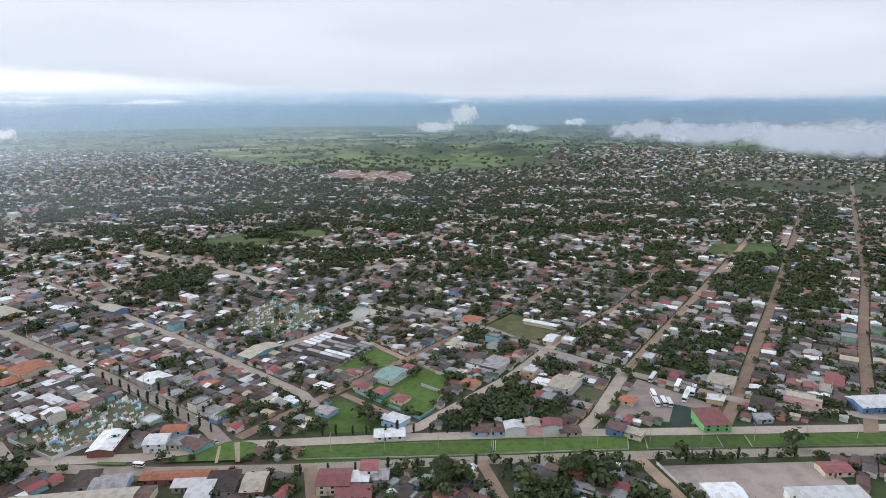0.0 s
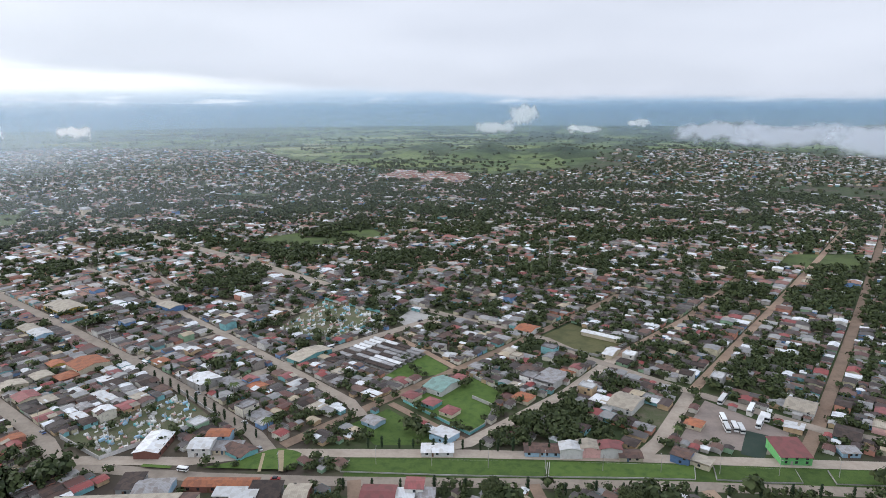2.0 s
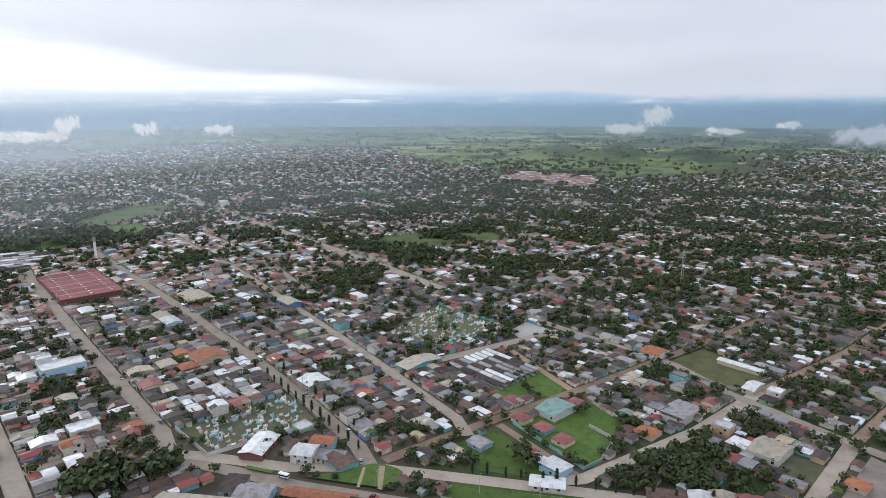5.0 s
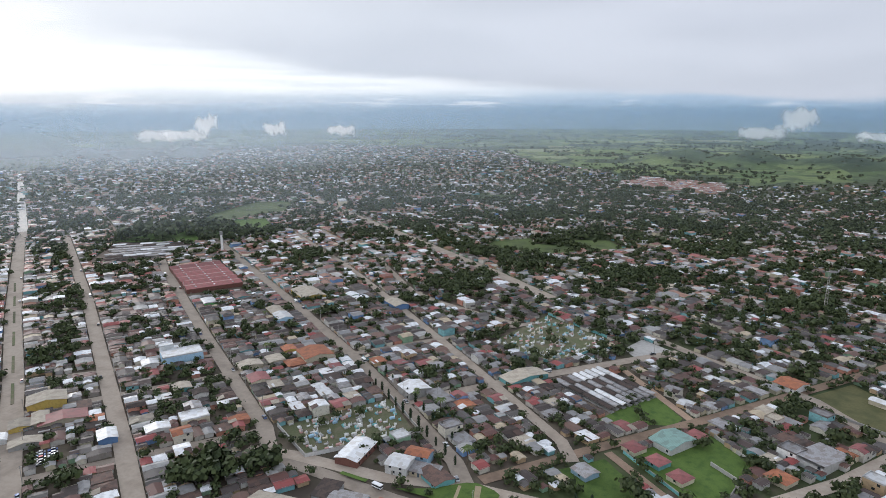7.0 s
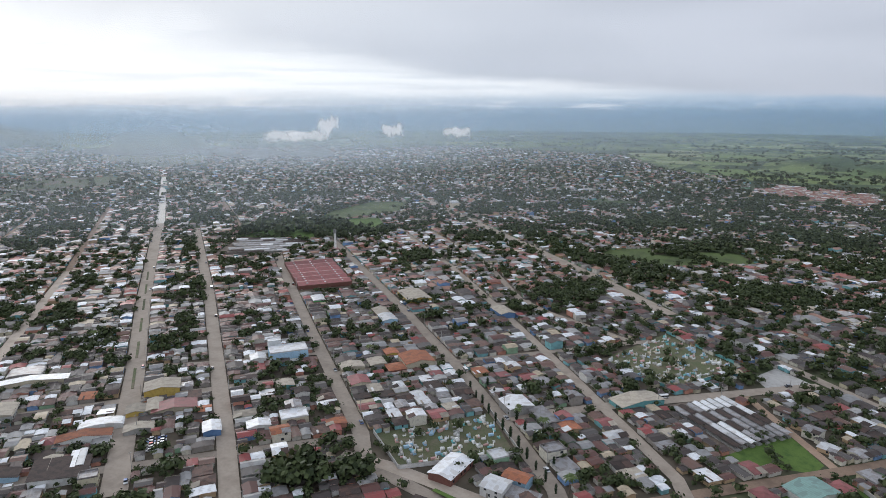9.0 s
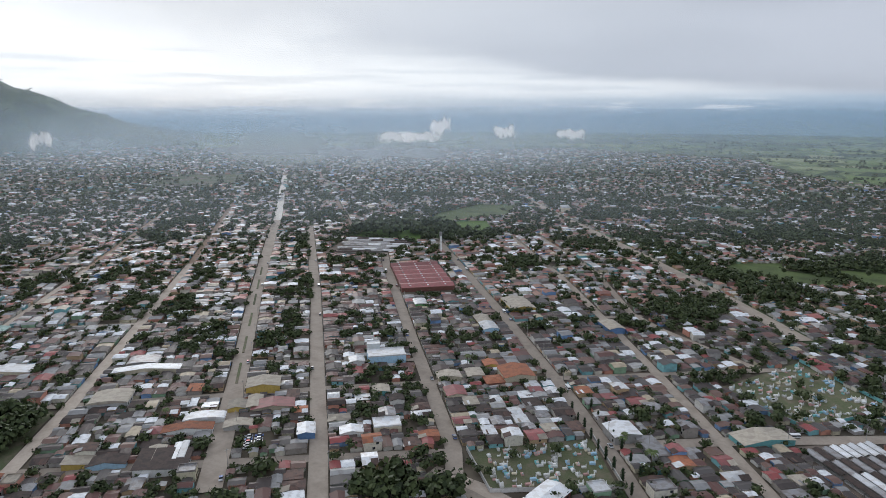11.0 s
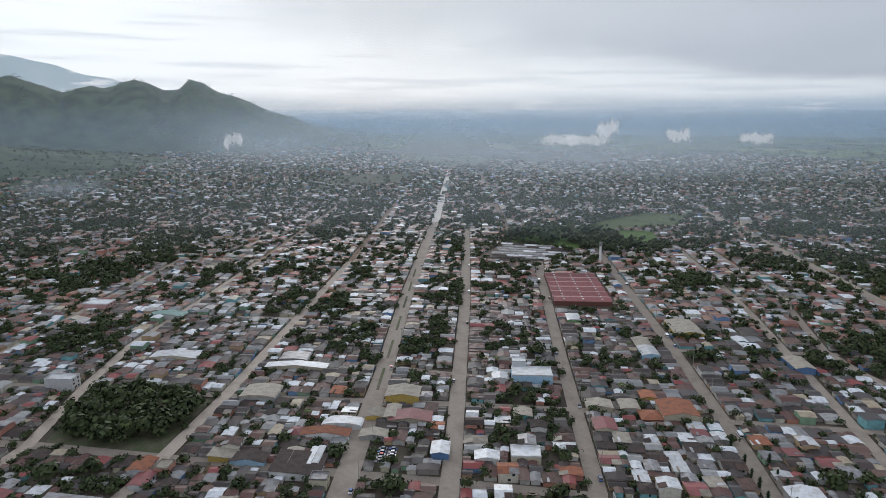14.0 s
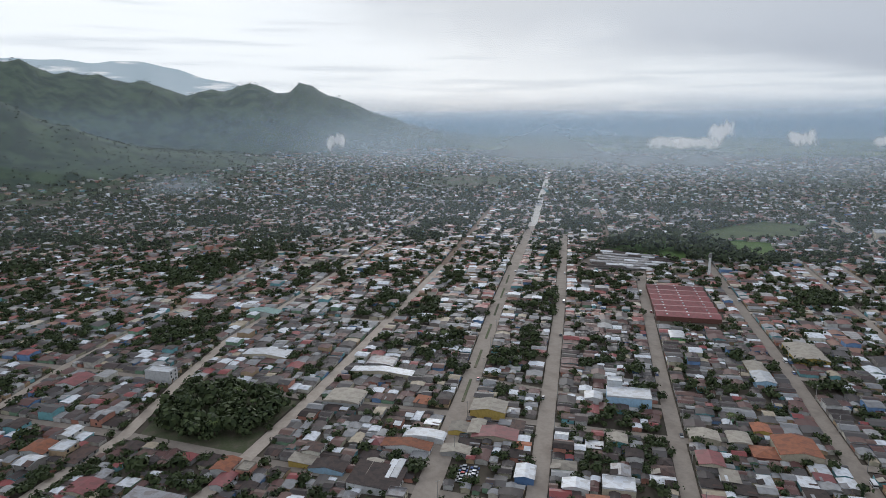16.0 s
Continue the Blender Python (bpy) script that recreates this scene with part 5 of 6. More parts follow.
def try_plot(u, v, w, d, turn):
    """w along u, d along v."""
    if not is_free(u - w / 2 + 0.6, u + w / 2 - 0.6, v - d / 2 + 0.6, v + d / 2 - 0.6):
        return False
    p = at(u, v)
    far = math.hypot(p.x + 15, p.y - 50)
    if far > 1250 or far < 90 or not seen_from_above(p.x, p.y):
        return False
    mark_box(u - w / 2, u + w / 2, v - d / 2, v + d / 2, 3)
    plots.append((p.x, p.y, turn, w, d, far))
    return True


def keep_garden(u, v, size):
    """A clump of garden trees on its own plot."""
    p = at(u, v)
    far = math.hypot(p.x + 15, p.y - 50)
    q = size * 0.55
    if far > 1300 or far < 80 or not seen_from_above(p.x, p.y) or not is_free(u - q, u + q, v - q, v + q):
        return
    mark_box(u - q, u + q, v - q, v + q, 1)
    for _ in range(max(1, int(size / 2.4))):
        t = at(u + fill.uniform(-q, q) * 0.8, v + fill.uniform(-q, q) * 0.8)
        tall = fill.uniform(5.0, 9.5)
        (near_trees if far < 480 else mid_trees).append((t.x, t.y, tall * 0.9, tall * fill.uniform(0.85, 1.15)))


for k in range(6500):
    u, v = fill.uniform(-300, 1250), fill.uniform(-820, 1250)
    if wildness(u, v) + (0.0 if in_core(u, v) else 0.1) > fill.uniform(-0.3, 0.7):
        keep_garden(u, v, fill.uniform(5, 13))
for _, wide, kind, line in STREETS:
    for (a, b), (c, d) in zip(line, line[1:]):
        n = math.hypot(c - a, d - b)
        eu, ev = (c - a) / n, (d - b) / n
        slant = abs(math.degrees(math.atan2(ev, eu)) % 90)
        skewed = 15 < slant < 75
        for side in (-1, 1):
            s = 3.0
            while s < n:
                front, deep = fill.uniform(4.5, 9.5), fill.uniform(6, 11)
                off = wide / 2 + 0.9 + deep / 2
                u, v = a + eu * (s + front / 2) - ev * side * off, b + ev * (s + front / 2) + eu * side * off
                keep = 0.93 if in_core(u, v) else 0.68
                if wildness(u, v) < 0.42 and fill.random() < keep:
                    if skewed:
                        try_plot(u, v, 8, 8, GRID + math.degrees(math.atan2(ev, eu)))
                    elif abs(eu) > abs(ev):
                        try_plot(u, v, front, deep, GRID)
                    else:
                        try_plot(u, v, deep, front, GRID)
                s += front + (0.2 if in_core(u, v) else fill.uniform(0.5, 5))


def pack(u0, u1, v0, v1):
    """Fills what is left of the blocks, plot by plot, with houses, yards and trees."""
    for iu in range(int(u0 - U0), int(u1 - U0)):
        row = taken[iu]
        for iv in np.flatnonzero(row[int(v0 - V0):int(v1 - V0)] == 0):
            iv = int(iv) + int(v0 - V0)
            if row[iv]:
                continue
            u, v = iu + U0, iv + V0
            x, y = u * CA + v * SA, u * SA - v * CA
            far = math.hypot(x + 15, y - 50)
            core = in_core(u, v)
            if far > 1250 or far < 85 or not seen_from_above(x, y):
                taken[iu:iu + 12, iv:iv + 12] = np.maximum(taken[iu:iu + 12, iv:iv + 12], 1)
                continue
            wild = wildness(u, v)
            big = 0 if far < 520 else 2.0
            chance = (0.75 if core else 0.66) - max(0, wild) * 0.6
            if fill.random() < chance:
                for lo, hi in ((5.5 + big, 10.5 + big), (4.0 + big, 7.0 + big), (3.0, 4.5)):
                    w, d = fill.uniform(lo, hi), fill.uniform(lo, hi)
                    if try_plot(u + w / 2, v + d / 2, w, d, GRID):
                        break
                else:
                    taken[iu:iu + 2, iv:iv + 2] = np.maximum(taken[iu:iu + 2, iv:iv + 2], 1)
            else:
                size = fill.uniform(2.5, 5.5) if core and far < 600 else fill.uniform(3.0, 6.0) if far < 600 else fill.uniform(4.0, 7.0)
                size *= 1 + 0.55 * min(1.0, max(0.0, wild)) * (far > 420)
                n = int(size * 0.85)
                if fill.random() < (0.66 if core else 0.6):
                    tall = min(9.0 if far > 420 else 7.5, size * fill.uniform(0.9, 1.3))
                    (near_trees if far < 480 else mid_trees).append(((u + size / 2) * CA + (v + size / 2) * SA, (u + size / 2) * SA - (v + size / 2) * CA, tall * 0.82, tall))
                taken[iu:iu + n, iv:iv + n] = np.maximum(taken[iu:iu + n, iv:iv + n], 1)


pack(-300, 1300, -880, 1280)

plots.sort(key=lambda q: q[5] + (300 if min(q[3], q[4]) < 6.5 else 0))
for x, y, turn, w, d, far in plots[:NEAR_HOUSES]:
    shape = rng.randrange(len(SHAPES))
    if fill.random() < 0.5:
        near_house(x, y, turn + fill.gauss(0, 1.2), w * 0.97 / SHAPES[shape][1], d * 0.97 / SHAPES[shape][2], shape=shape, lift=rng.uniform(0.8, 1.02))
    else:
        near_house(x, y, turn + 90 + fill.gauss(0, 1.2), d * 0.97 / SHAPES[shape][1], w * 0.97 / SHAPES[shape][2], shape=shape, lift=rng.uniform(0.8, 1.02))
rest = []
for x, y, turn, w, d, far in plots[NEAR_HOUSES:]:
    turn = radians(turn + fill.gauss(0, 1.5))
    tall = 1.9 + fill.uniform(0, 0.8) + (2.4 if fill.random() < 0.12 and min(w, d) > 7 else 0)
    if fill.random() < 0.5:
        turn, w, d = turn + math.pi / 2, d, w
    rest.append((x, y, turn, w * 0.95, d * 0.95, tall, fill.choice((0.2, 0.35, 0.6, 0.8)) * min(1.0, min(w, d) / 8)))
far_houses("houses_of_the_inner_town", [q for q in rest if math.hypot(q[0] + 15, q[1] - 50) < 560], M_INNER_ROOF)
far_houses("houses_of_the_middle_town", [q for q in rest if math.hypot(q[0] + 15, q[1] - 50) >= 560])

def grove(u, v, ru, rv, count, lo, hi):
    """A dense stand of larger trees."""
    for _ in range(count):
        a, r = fill.uniform(0, 6.283), math.sqrt(fill.random())
        p = at(u + ru * r * math.cos(a), v + rv * r * math.sin(a))
        size = fill.uniform(lo, hi)
        near_first = math.hypot(p.x + 15, p.y - 50) < 520
        (near_trees if near_first else mid_trees).append((p.x, p.y, size * 1.05, size))


grove(389, -113, 30, 34, 80, 7, 12)         # the park
for u, v in ((366, -90), (364, -104), (364, -118), (366, -134), (380, -88), (395, -88), (408, -90), (404, -144), (414, -148), (390, -140), (412, -134), (410, -104)):
    grove(u, v, 5, 5, 3, 6, 9)
grove(389, -113, 12, 12, 6, 8, 12)
grove(128, 206, 12, 9, 9, 7, 11)
grove(78, 244, 10, 9, 9, 7, 11)
grove(97, 228, 8, 7, 5, 6, 9)
grove(48, 279, 3, 3, 2, 9, 11)
grove(5, 319, 4, 3, 2, 8, 11)
grove(142, 274, 16, 13, 22, 6, 9)
grove(192, 236, 7, 5, 6, 6, 8)
grove(304, 84, 14, 14, 24, 7, 11)
grove(298, 108, 8, 8, 8, 7, 10)
grove(322, 108, 8, 6, 5, 5, 8)
grove(243, 290, 3, 3, 2, 5, 7)
grove(205, 295, 4, 4, 3, 4, 6)
grove(905, 170, 45, 75, 130, 9, 15)         # the wood beyond the market
grove(850, 230, 50, 50, 70, 7, 12)
grove(560, 440, 60, 22, 60, 7, 12)
grove(330, 275, 8, 5, 5, 6, 9)

for name, _, line, _ in OPEN:
    if name in ("paddock", "graveyard_lawn"):
        span_u, span_v = [p[0] for p in line], [p[1] for p in line]
        for _ in range(int((max(span_u) - min(span_u)) * (max(span_v) - min(span_v)) / (420 if name == "paddock" else 260))):
            u, v = fill.uniform(min(span_u) - 8, max(span_u) + 8), fill.uniform(min(span_v) - 8, max(span_v) + 8)
            if inside(line, u, v) and fill.random() < 0.75 and name == "paddock":
                continue
            p, size = at(u, v), fill.uniform(4, 9)
            if road_gap(p.x, p.y) > size / 2:
                (near_trees if u < 450 else mid_trees).append((p.x, p.y, size, size))

TREE_KINDS = [broad_tree(k, 9.0, 9.0) for k in range(8)]
near_trees.sort(key=lambda q: math.hypot(q[0] + 15, q[1] - 50) - 14 * q[3])
for k, (x, y, tall, wide) in enumerate(near_trees[:NEAR_TREES]):
    m = pose(x, y, 0, 0, 0, fill.uniform(0, 360)) @ Matrix.Diagonal((wide / 9, wide / 9, tall / 9, 1))
    if k < len(TREE_KINDS):
        TREE_KINDS[k].matrix_basis = m
    else:
        src = TREE_KINDS[k % len(TREE_KINDS)]
        copy_thing(src, m @ Matrix.Diagonal([1 / s for s in src.scale] + [1]))
inner = sorted(near_trees[NEAR_TREES:] + mid_trees, key=lambda q: math.hypot(q[0] + 15, q[1] - 50))
woods("trees_of_the_inner_town", inner[:9000], 34, 0.6, "dark green garden trees between the houses")
woods("trees_of_the_suburbs", inner[9000:], 8, 1.2, "dark green trees between suburban houses")

CYPRESS = cypress(2, 6.5)
CYPRESS.matrix_basis = Matrix.Translation(at(375, 191))
row = [(368 - 9.5 * k, 191.5 - 0.55 * k) for k in range(1, 13)] + [(360 - 11 * k, 202.5 - 1.0 * k) for k in range(9)]
row += [(205 - 6.5 * k + fill.uniform(-1.5, 1.5), 211 + 4.3 * k) for k in range(15)] + [(190 - 11 * k + fill.uniform(-2, 2), 180 + 7.6 * k) for k in range(18)]
for u, v in row:
    k = fill.uniform(0.75, 1.15)
    copy_thing(CYPRESS, Matrix.Translation(at(u, v)) @ Matrix.Diagonal((k, k, k, 1)))
PALM = palm(4, 7.0)
PALM.matrix_basis = Matrix.Translation(at(395, -98))
palms = [(380, -88), (402, -112), (366, -104), (318, 200), (322, 203), (140, 285), (88, 305), (300, 205), (252, 190), (430, 150), (470, 80), (520, -20), (390, -20), (500, 170)]
for u, v in palms:
    k = fill.uniform(0.8, 1.25)
    copy_thing(PALM, pose(*at(u, v), 0, 0, fill.uniform(0, 360)) @ Matrix.Diagonal((k, k, k, 1)))

# the outer town and the open country
for _ in range(35000):
    yaw, d = radians(fill.uniform(-44, 114)), 1180 + 2500 * fill.random() ** 1.25
    x, y = -15 - math.sin(yaw) * d, 50 + math.cos(yaw) * d
    high = float(hill_height(x, y)[0])
    if high > 20:
        if fill.random() < 0.6:
            far_trees.append((x, y, fill.uniform(2.5, 4.5), fill.uniform(4, 8)))
        continue
    patch = noise.noise(Vector((x * 0.0022, y * 0.0022, 1.0)))
    east = math.degrees(yaw)
    if 2.4 < east < 10.5 and 1270 < d < 1570:
        continue
    reach = np.interp(east, [p[0] for p in TOWN_EDGE], [p[1] for p in TOWN_EDGE])
    if d < reach + 250 * patch and patch > -0.42:
        if fill.random() < (0.62 if east > 18 else 0.5) * (1.3 if patch > 0 else 0.75):
            k = 1 + 0.3 * (d > 1800)
            far_list.append((x, y, radians(GRID + fill.choice((0, 90))), k * fill.uniform(7, 14), k * fill.uniform(6, 11), 2.8, fill.choice((0.4, 1.0, 1.4))))
        if fill.random() < (0.9 if patch > 0 else 1.0) and road_gap(x, y) > 2:
            far_trees.append((x + fill.uniform(-12, 12), y + fill.uniform(-12, 12), fill.uniform(4, 7.5), fill.uniform(5, 11)))
    elif fill.random() < 0.10 + 0.25 * (patch > 0.15):
        far_trees.append((x, y, fill.uniform(4, 8), fill.uniform(6, 14)))

# the new estate of red roofs at the edge of the fields, on bare red ground
M_RED_EARTH = material("bare_red_earth", worn((0.26, 0.13, 0.08), (0.17, 0.10, 0.065), 0.7, 0.03), 0.95)
M_FIELD = material("crop_fields", pick([(0, (0.13, 0.18, 0.055)), (0.22, (0.19, 0.23, 0.085)), (0.42, (0.085, 0.13, 0.04)), (0.6, (0.22, 0.24, 0.11)), (0.74, (0.06, 0.09, 0.033)), (0.9, (0.16, 0.20, 0.06))], stain=(0.06, 0.09, 0.03)), 0.95)


def sector(name, az0, az1, d0, d1, mat, label, lift):
    """A plot of land between two bearings and two distances, with a slanting side."""
    tilt = (az1 - az0) * 0.12
    pts = [(az0, d0), (az1, d0 * 1.004), (az1 + tilt, d1), (az0 + tilt, d1 * 0.996)]
    verts = [(-15 - math.sin(radians(a)) * d, 50 + math.cos(radians(a)) * d, lift) for a, d in pts]
    return tagged(link_mesh(name, verts, [(0, 3, 2, 1)], mat), label, "field", kind="structure")


sector("estate_ground", 2.2, 4.4, 1285, 1345, M_RED_EARTH, "bare red ground beside a new housing estate", 0.4)
sector("estate_ground", 3.4, 9.2, 1395, 1490, M_RED_EARTH, "bare red ground between the houses of an estate", 0.45)
estate = []
for row in range(17):
    for k in range(30):
        az, d = 2.6 + 8.2 * k / 30 + fill.uniform(-0.12, 0.12), 1310 + 15 * row + fill.uniform(-5, 5)
        a = radians(az)
        here = noise.noise(Vector((az * 0.6, d * 0.009, 4.0)))
        x, y = -15 - math.sin(a) * d, 50 + math.cos(a) * d
        if here > -0.12 and abs(d - 1400 - 14 * (az - 6)) < 105:
            estate.append((x, y, a + fill.choice((0, math.pi / 2)), fill.uniform(6, 11), fill.uniform(5, 8), 2.6, 0.8))
        elif fill.random() < 0.8:
            far_trees.append((x, y, fill.uniform(4, 7), fill.uniform(5, 10)))
far_houses("houses_of_the_new_estate", estate, M_ESTATE_ROOF)
d = 1480.0
lift = 0.5
while d < 4500:
    deep = d * fill.uniform(0.035, 0.075)
    az = -40.0 + fill.uniform(0, 3)
    while az < 66:
        wide = fill.uniform(2.0, 6.5)
        mid = az + wide / 2
        x, y = -15 - math.sin(radians(mid)) * (d + deep / 2), 50 + math.cos(radians(mid)) * (d + deep / 2)
        reach = max(np.interp(q, [p[0] for p in TOWN_EDGE], [p[1] for p in TOWN_EDGE]) for q in (az, az + wide))
        if d > reach + 30 and float(hill_height(x, y)[0]) < 0.5 and fill.random() < (0.62 if mid > -4 else 0.3):
            lift += 0.003
            sector("field", az, az + wide, d, d + deep, M_FIELD, "flat green pasture between hedges on the valley floor", lift)
            for k in range(int(radians(wide) * d / 11)):
                if noise.noise(Vector((mid * 3, d * 0.01, k * 0.13))) > -0.05:
                    a, q = radians(az + wide * (k + 0.5) * 11 / (radians(wide) * d)), d + fill.uniform(-5, 5)
                    far_trees.append((-15 - math.sin(a) * q, 50 + math.cos(a) * q, fill.uniform(4, 8), fill.uniform(7, 15)))
        az += wide + fill.uniform(0, 0.6)
    d += deep * fill.uniform(1.0, 1.25)
far_houses("houses_of_the_outer_town", far_list, M_OUTER_ROOF)
woods("trees_of_the_valley", far_trees, 6, 1.9, "dark clumps of trees across the valley")

# ---- distance: ranges with haze painted in at the edge of the valley, haze and mist ----
def backdrop_range():
    m = bpy.data.materials.new("painted_haze_range")
    m.use_nodes = True
    n = Nodes(m.node_tree)
    co = n.add("ShaderNodeTexCoord").outputs["Object"]
    xyz = n.add("ShaderNodeSeparateXYZ")
    n.wire(co, xyz.inputs[0])
    # distance haze painted into the glow: blue, paler with height
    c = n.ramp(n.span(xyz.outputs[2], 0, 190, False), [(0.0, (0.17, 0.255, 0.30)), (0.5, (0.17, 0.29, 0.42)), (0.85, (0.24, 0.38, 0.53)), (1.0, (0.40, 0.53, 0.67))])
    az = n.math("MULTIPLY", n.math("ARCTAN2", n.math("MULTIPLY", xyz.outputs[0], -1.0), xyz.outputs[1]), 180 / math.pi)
    # the painted haze is made brighter on the sun's side
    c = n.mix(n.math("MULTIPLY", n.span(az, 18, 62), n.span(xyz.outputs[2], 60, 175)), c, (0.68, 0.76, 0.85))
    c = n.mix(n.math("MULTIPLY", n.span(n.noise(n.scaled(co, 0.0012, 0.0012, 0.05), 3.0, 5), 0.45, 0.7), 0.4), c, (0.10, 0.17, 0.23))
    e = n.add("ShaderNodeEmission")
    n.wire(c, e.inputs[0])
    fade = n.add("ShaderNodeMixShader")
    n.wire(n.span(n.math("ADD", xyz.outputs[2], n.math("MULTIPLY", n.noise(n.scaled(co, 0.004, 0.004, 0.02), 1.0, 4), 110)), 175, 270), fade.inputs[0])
    n.wire(e.outputs[0], fade.inputs[1])
    n.wire(n.add("ShaderNodeBsdfTransparent").outputs[0], fade.inputs[2])
    n.wire(fade.outputs[0], n.add("ShaderNodeOutputMaterial").inputs[0])
    verts, faces = [], []
    for k in range(361):
        a = radians(k)
        top = 185 + 26 * noise.noise(Vector((k * 0.055, 0.3, 0))) + 10 * noise.noise(Vector((k * 0.21, 5.3, 0))) + 26 * math.exp(-((k - 12) / 9) ** 2) + 20 * math.exp(-((k - 352) / 12) ** 2)
        verts += [(-math.sin(a) * 4850, math.cos(a) * 4850, -10), (-math.sin(a) * 4850, math.cos(a) * 4850, top)]
        if k:
            faces.append((2 * k - 2, 2 * k, 2 * k + 1, 2 * k - 1))
    tagged(link_mesh("backdrop", verts, faces, m), "glowing backdrop of far plain and mountain ranges with blue haze painted in", "backdrop", kind="structure")


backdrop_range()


def cloudy_ridge():
    """Mountains behind the green hills, with pale haze and cloud painted into their glow."""
    m = bpy.data.materials.new("painted_haze_mountains")
    m.use_nodes = True
    n = Nodes(m.node_tree)
    co = n.add("ShaderNodeTexCoord").outputs["Object"]
    xyz = n.add("ShaderNodeSeparateXYZ")
    n.wire(co, xyz.inputs[0])
    # grey-blue haze tones painted as emission, then white patches for cloud
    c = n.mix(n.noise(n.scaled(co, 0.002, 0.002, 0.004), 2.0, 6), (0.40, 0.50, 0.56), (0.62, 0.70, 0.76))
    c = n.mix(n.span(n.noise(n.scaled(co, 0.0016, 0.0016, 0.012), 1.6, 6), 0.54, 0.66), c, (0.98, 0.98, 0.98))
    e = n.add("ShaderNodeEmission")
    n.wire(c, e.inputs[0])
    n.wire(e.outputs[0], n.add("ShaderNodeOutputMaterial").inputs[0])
    line = [(76, 180), (80, 245), (83.7, 305), (86, 345), (89, 405), (92, 470), (94, 505), (97, 490), (102, 500), (112, 480), (130, 420), (160, 180)]
    verts, faces = [], []
    for k in range(169):
        az = 76 + k * 0.5
        top = np.interp(az, [p[0] for p in line], [p[1] for p in line]) + 14 * noise.noise(Vector((az * 0.5, 2.0, 0)))
        a = radians(az)
        verts += [(-math.sin(a) * 4790, math.cos(a) * 4790, -10), (-math.sin(a) * 4790, math.cos(a) * 4790, float(top))]
        if k:
            faces.append((2 * k - 2, 2 * k, 2 * k + 1, 2 * k - 1))
    tagged(link_mesh("backdrop", verts, faces, m), "glowing mountain backdrop with pale grey-blue haze and cloud painted in", "backdrop", kind="structure")


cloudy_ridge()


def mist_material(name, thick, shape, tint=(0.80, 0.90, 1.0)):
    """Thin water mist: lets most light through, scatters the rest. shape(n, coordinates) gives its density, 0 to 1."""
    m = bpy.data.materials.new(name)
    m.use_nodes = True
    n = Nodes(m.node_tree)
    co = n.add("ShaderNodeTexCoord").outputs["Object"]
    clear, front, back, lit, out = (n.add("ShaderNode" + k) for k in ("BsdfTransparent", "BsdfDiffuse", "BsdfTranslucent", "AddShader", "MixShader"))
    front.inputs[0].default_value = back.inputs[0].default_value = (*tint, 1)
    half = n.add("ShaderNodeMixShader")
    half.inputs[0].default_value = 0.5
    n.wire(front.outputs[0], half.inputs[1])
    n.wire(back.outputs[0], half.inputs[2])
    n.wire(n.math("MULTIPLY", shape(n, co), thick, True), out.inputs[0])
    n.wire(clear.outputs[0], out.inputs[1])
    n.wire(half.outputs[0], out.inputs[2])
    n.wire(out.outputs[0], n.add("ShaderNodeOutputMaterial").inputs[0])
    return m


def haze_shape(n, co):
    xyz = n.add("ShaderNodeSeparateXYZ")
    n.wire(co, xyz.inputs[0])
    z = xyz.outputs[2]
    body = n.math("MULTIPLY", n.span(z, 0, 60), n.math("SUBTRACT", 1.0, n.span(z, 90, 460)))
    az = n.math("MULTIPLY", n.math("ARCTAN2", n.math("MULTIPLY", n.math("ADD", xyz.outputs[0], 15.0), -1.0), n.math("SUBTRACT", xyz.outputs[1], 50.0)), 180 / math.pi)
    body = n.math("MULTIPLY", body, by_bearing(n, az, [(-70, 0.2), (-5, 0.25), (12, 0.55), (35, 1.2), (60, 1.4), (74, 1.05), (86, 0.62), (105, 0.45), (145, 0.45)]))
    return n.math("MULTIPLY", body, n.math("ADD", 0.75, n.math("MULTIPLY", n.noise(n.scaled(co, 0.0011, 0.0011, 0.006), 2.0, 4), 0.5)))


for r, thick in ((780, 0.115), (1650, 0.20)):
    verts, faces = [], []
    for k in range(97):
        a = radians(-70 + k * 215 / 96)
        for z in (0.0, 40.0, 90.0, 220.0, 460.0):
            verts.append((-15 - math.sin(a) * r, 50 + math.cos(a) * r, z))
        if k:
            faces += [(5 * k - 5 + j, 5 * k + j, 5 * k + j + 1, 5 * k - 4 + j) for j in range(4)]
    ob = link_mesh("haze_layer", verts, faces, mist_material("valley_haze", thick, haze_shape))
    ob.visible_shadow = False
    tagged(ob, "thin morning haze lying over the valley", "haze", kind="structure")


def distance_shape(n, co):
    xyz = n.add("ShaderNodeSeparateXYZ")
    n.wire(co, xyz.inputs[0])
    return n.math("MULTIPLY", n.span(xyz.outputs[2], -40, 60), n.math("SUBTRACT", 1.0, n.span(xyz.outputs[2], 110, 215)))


# upright see-through sheets, tinted blue to imitate distance haze over the far plain
M_HAZE_TINT = mist_material("blue_haze_tint", 0.25, distance_shape, (0.42, 0.56, 0.72))
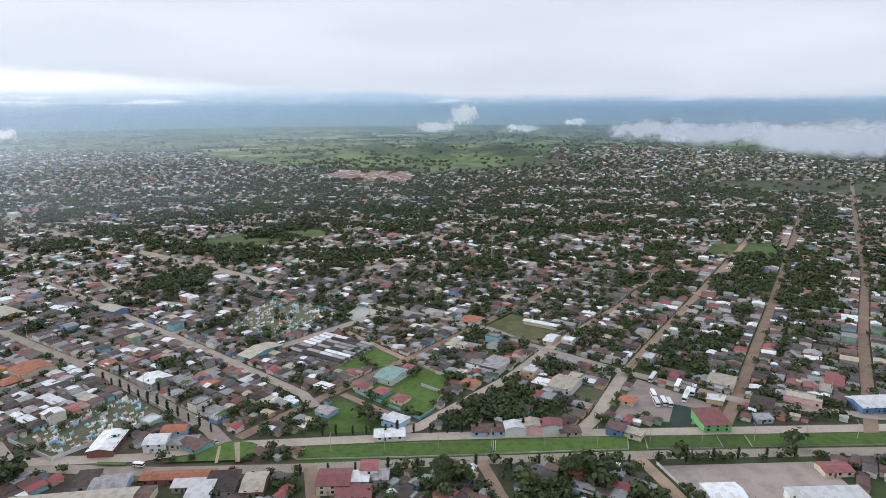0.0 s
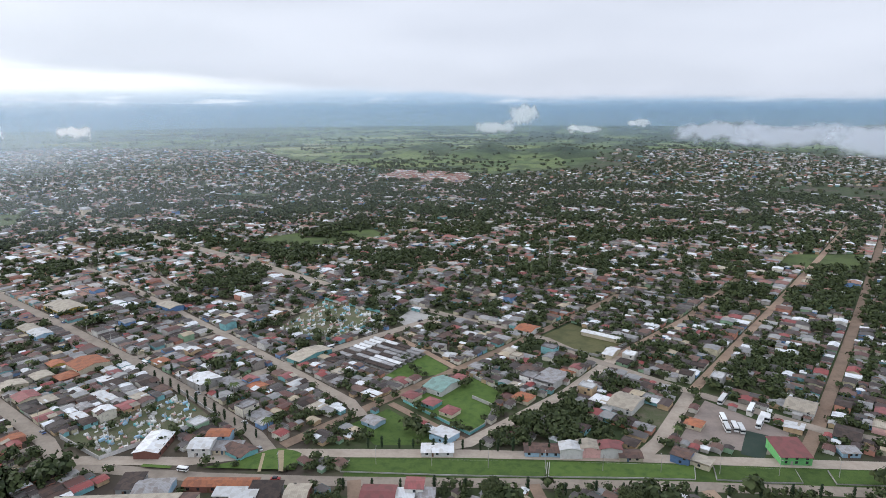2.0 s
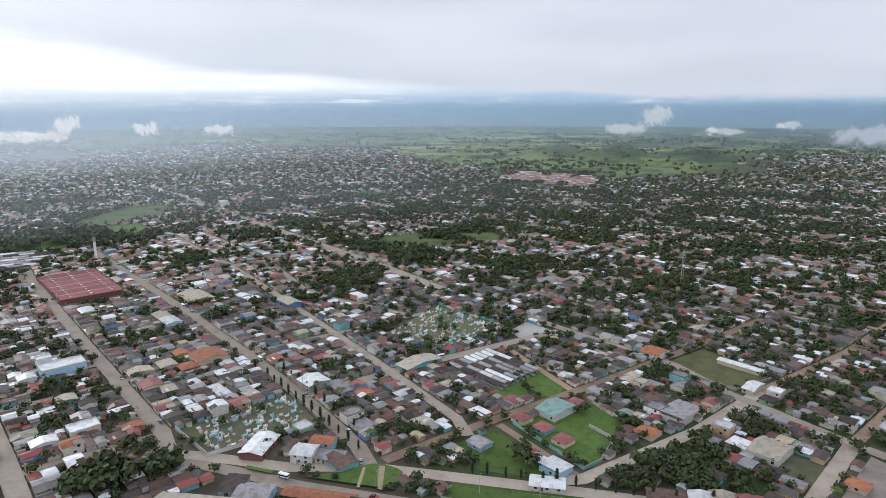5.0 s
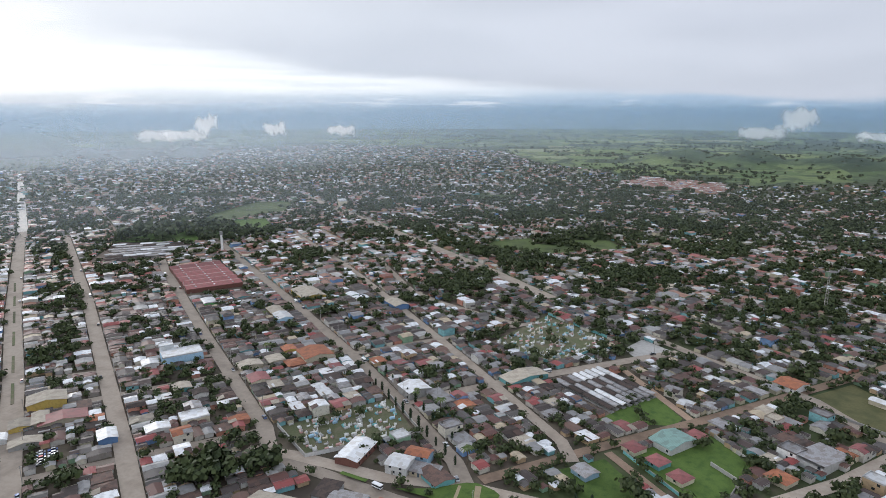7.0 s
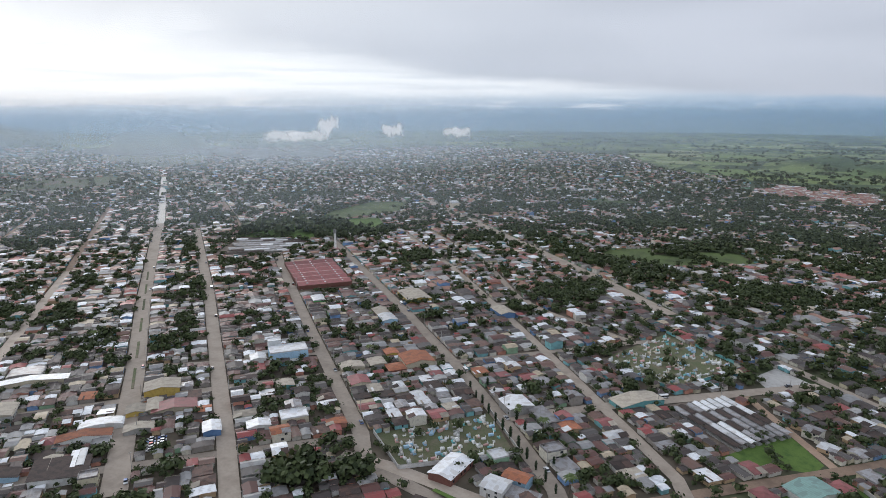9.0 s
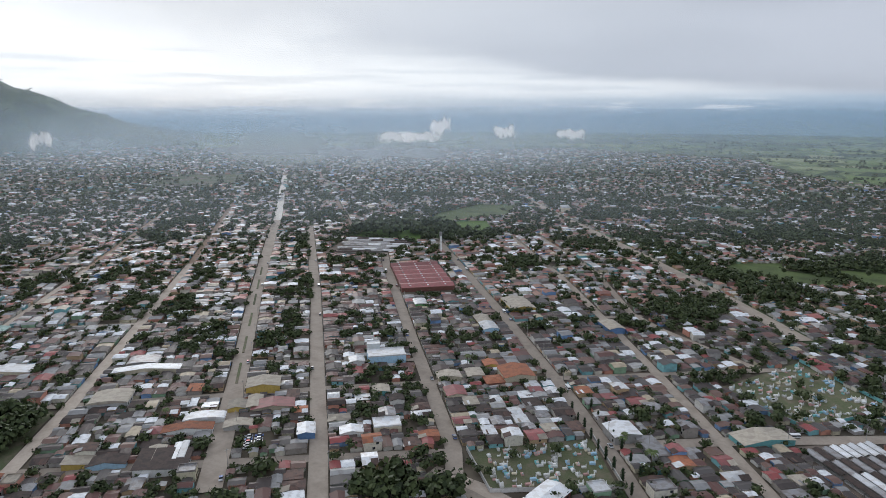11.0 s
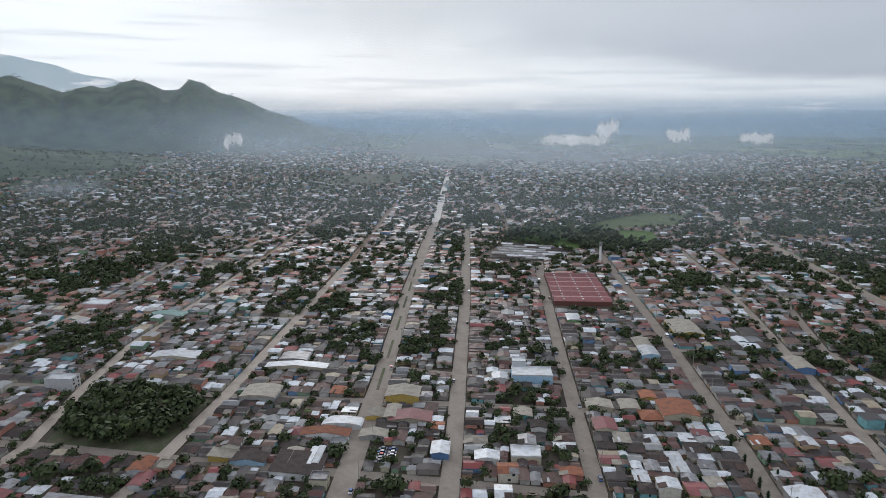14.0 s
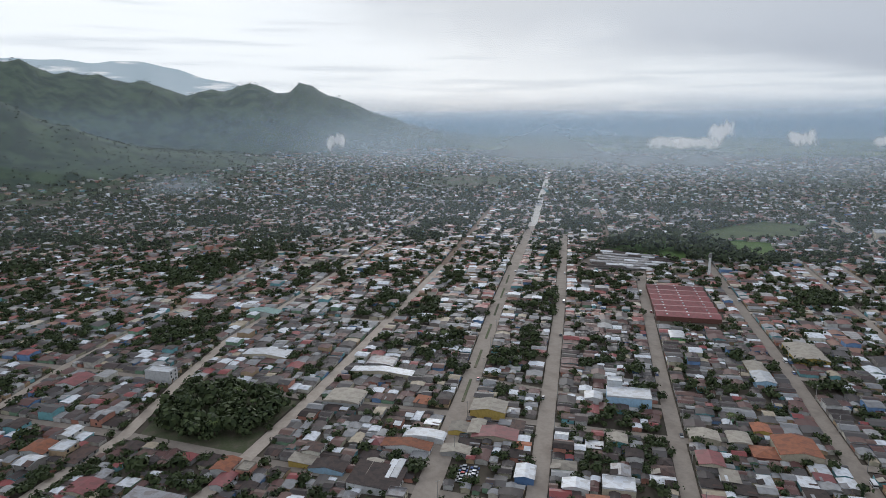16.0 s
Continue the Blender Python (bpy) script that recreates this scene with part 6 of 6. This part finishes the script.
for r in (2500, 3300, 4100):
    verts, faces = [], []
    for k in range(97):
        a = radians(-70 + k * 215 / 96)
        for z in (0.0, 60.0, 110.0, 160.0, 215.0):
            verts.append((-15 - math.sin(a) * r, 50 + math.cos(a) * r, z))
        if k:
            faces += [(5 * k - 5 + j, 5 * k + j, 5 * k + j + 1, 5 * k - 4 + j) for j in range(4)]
    ob = link_mesh("haze_layer", verts, faces, M_HAZE_TINT)
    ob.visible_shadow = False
    tagged(ob, "blue-tinted sheet that imitates distance haze over the far fields", "haze", kind="structure")


def wisp_shape(n, co, stretch=1.6):
    xyz = n.add("ShaderNodeSeparateXYZ")
    n.wire(co, xyz.inputs[0])
    x, z = xyz.outputs[0], xyz.outputs[2]
    rnd = n.add("ShaderNodeObjectInfo").outputs["Random"]
    move = n.add("ShaderNodeCombineXYZ")
    n.wire(n.math("MULTIPLY", rnd, 37.0), move.inputs[0])
    spot = n.add("ShaderNodeVectorMath", operation="ADD")
    n.wire(n.scaled(co, stretch, 3.0, 1.3), spot.inputs[0])
    n.wire(move.outputs[0], spot.inputs[1])
    drift = n.math("MULTIPLY", n.math("SUBTRACT", n.noise(spot.outputs[0], 0.9, 3), 0.5), 0.6)
    lifted = n.math("ADD", z, drift)
    edge = n.math("MULTIPLY", n.math("SUBTRACT", 1.0, n.span(n.math("ABSOLUTE", x), 0.35, 1.0)), n.math("MULTIPLY", n.span(lifted, 0.05, 0.5), n.math("SUBTRACT", 1.0, n.span(lifted, 0.5, 0.85))))
    edge = n.math("MULTIPLY", edge, n.math("MULTIPLY", n.span(z, 0.0, 0.2), n.math("SUBTRACT", 1.0, n.span(z, 0.8, 1.0))))
    puff = n.noise(spot.outputs[0], 2.2, 7, 0.62)
    return n.span(n.math("ADD", n.math("MULTIPLY", edge, 0.9), n.math("MULTIPLY", n.math("SUBTRACT", puff, 0.5), 1.15)), 0.16, 0.8)


def soft_shape(n, co):
    """A broad veil with no hard edge."""
    xyz = n.add("ShaderNodeSeparateXYZ")
    n.wire(co, xyz.inputs[0])
    x, z = xyz.outputs[0], xyz.outputs[2]
    side = n.math("SUBTRACT", 1.0, n.span(n.math("ABSOLUTE", x), 0.15, 1.0))
    body = n.math("MULTIPLY", n.span(z, 0.0, 0.45), n.math("SUBTRACT", 1.0, n.span(z, 0.4, 1.0)))
    return n.math("MULTIPLY", n.math("MULTIPLY", side, body), n.math("ADD", 0.45, n.math("MULTIPLY", n.noise(n.scaled(co, 2.2, 1.0, 1.5), 1.6, 5), 1.0)))


M_FOG = {"thick": mist_material("fog_wisp", 0.85, wisp_shape, (0.95, 0.95, 0.95)), "bank": mist_material("fog_bank", 0.95, lambda n, co: wisp_shape(n, co, 2.6), (0.80, 0.85, 0.93)),
         "thin": mist_material("thin_mist", 0.30, soft_shape)}


def fog(yaw, far, z0, z1, wide, kind="thick", layers=1, name="fog_wisp", label="white wisp of morning fog over the valley"):
    """Curved drifting sheets of fog behind one another."""
    verts, faces = [], []
    for j in range(layers):
        for k in range(13):
            x = -1 + k / 6
            for i in range(5):
                verts.append((x, (j - (layers - 1) / 2) * 0.5 + 0.15 * math.sin(3 * x + 2 * j) + 0.05 * i, i / 4))
        base = j * 65
        faces += [(base + 5 * k + i, base + 5 * k + 5 + i, base + 5 * k + 6 + i, base + 5 * k + 1 + i) for k in range(12) for i in range(4)]
    ob = tagged(link_mesh(name, verts, faces, M_FOG[kind]), label, "fog", kind="structure")
    ob.visible_shadow = False
    x, y = -15 - math.sin(radians(yaw)) * far, 50 + math.cos(radians(yaw)) * far
    ob.matrix_basis = pose(x, y, z0, 0, 0, yaw) @ Matrix.Diagonal((wide / 2, 80, z1 - z0, 1))


for yaw, far, z0, z1, wide in ((-20.5, 2000, 25, 130, 560), (-28, 1850, 5, 150, 760), (-35, 1700, -10, 150, 760)):
    fog(yaw, far, z0, z1, wide, "bank", 1, name="fog_bank", label="long white fog bank lying below the hills")
fog(0.3, 2650, 10, 120, 240)
fog(-2.2, 2650, 40, 200, 170)
fog(-7.5, 2500, 35, 95, 190)
fog(-12, 2500, 60, 115, 120)
fog(50.0, 1350, 84, 128, 120)
fog(48.0, 1350, 86, 128, 120)
fog(46.3, 1350, 92, 166, 62)
fog(40.8, 1350, 90, 146, 66)
fog(35.2, 1350, 90, 132, 84)
fog(77.5, 1350, 78, 138, 52)
fog(90.0, 1350, 0, 60, 200, "thin")
for yaw, far, top, wide in ((50, 1450, 150, 1150), (75, 1900, 170, 560)):
    fog(yaw, far, 0, top, wide, "thin", 1, "mist_sheet", "thin bright mist drifting over the outer town")
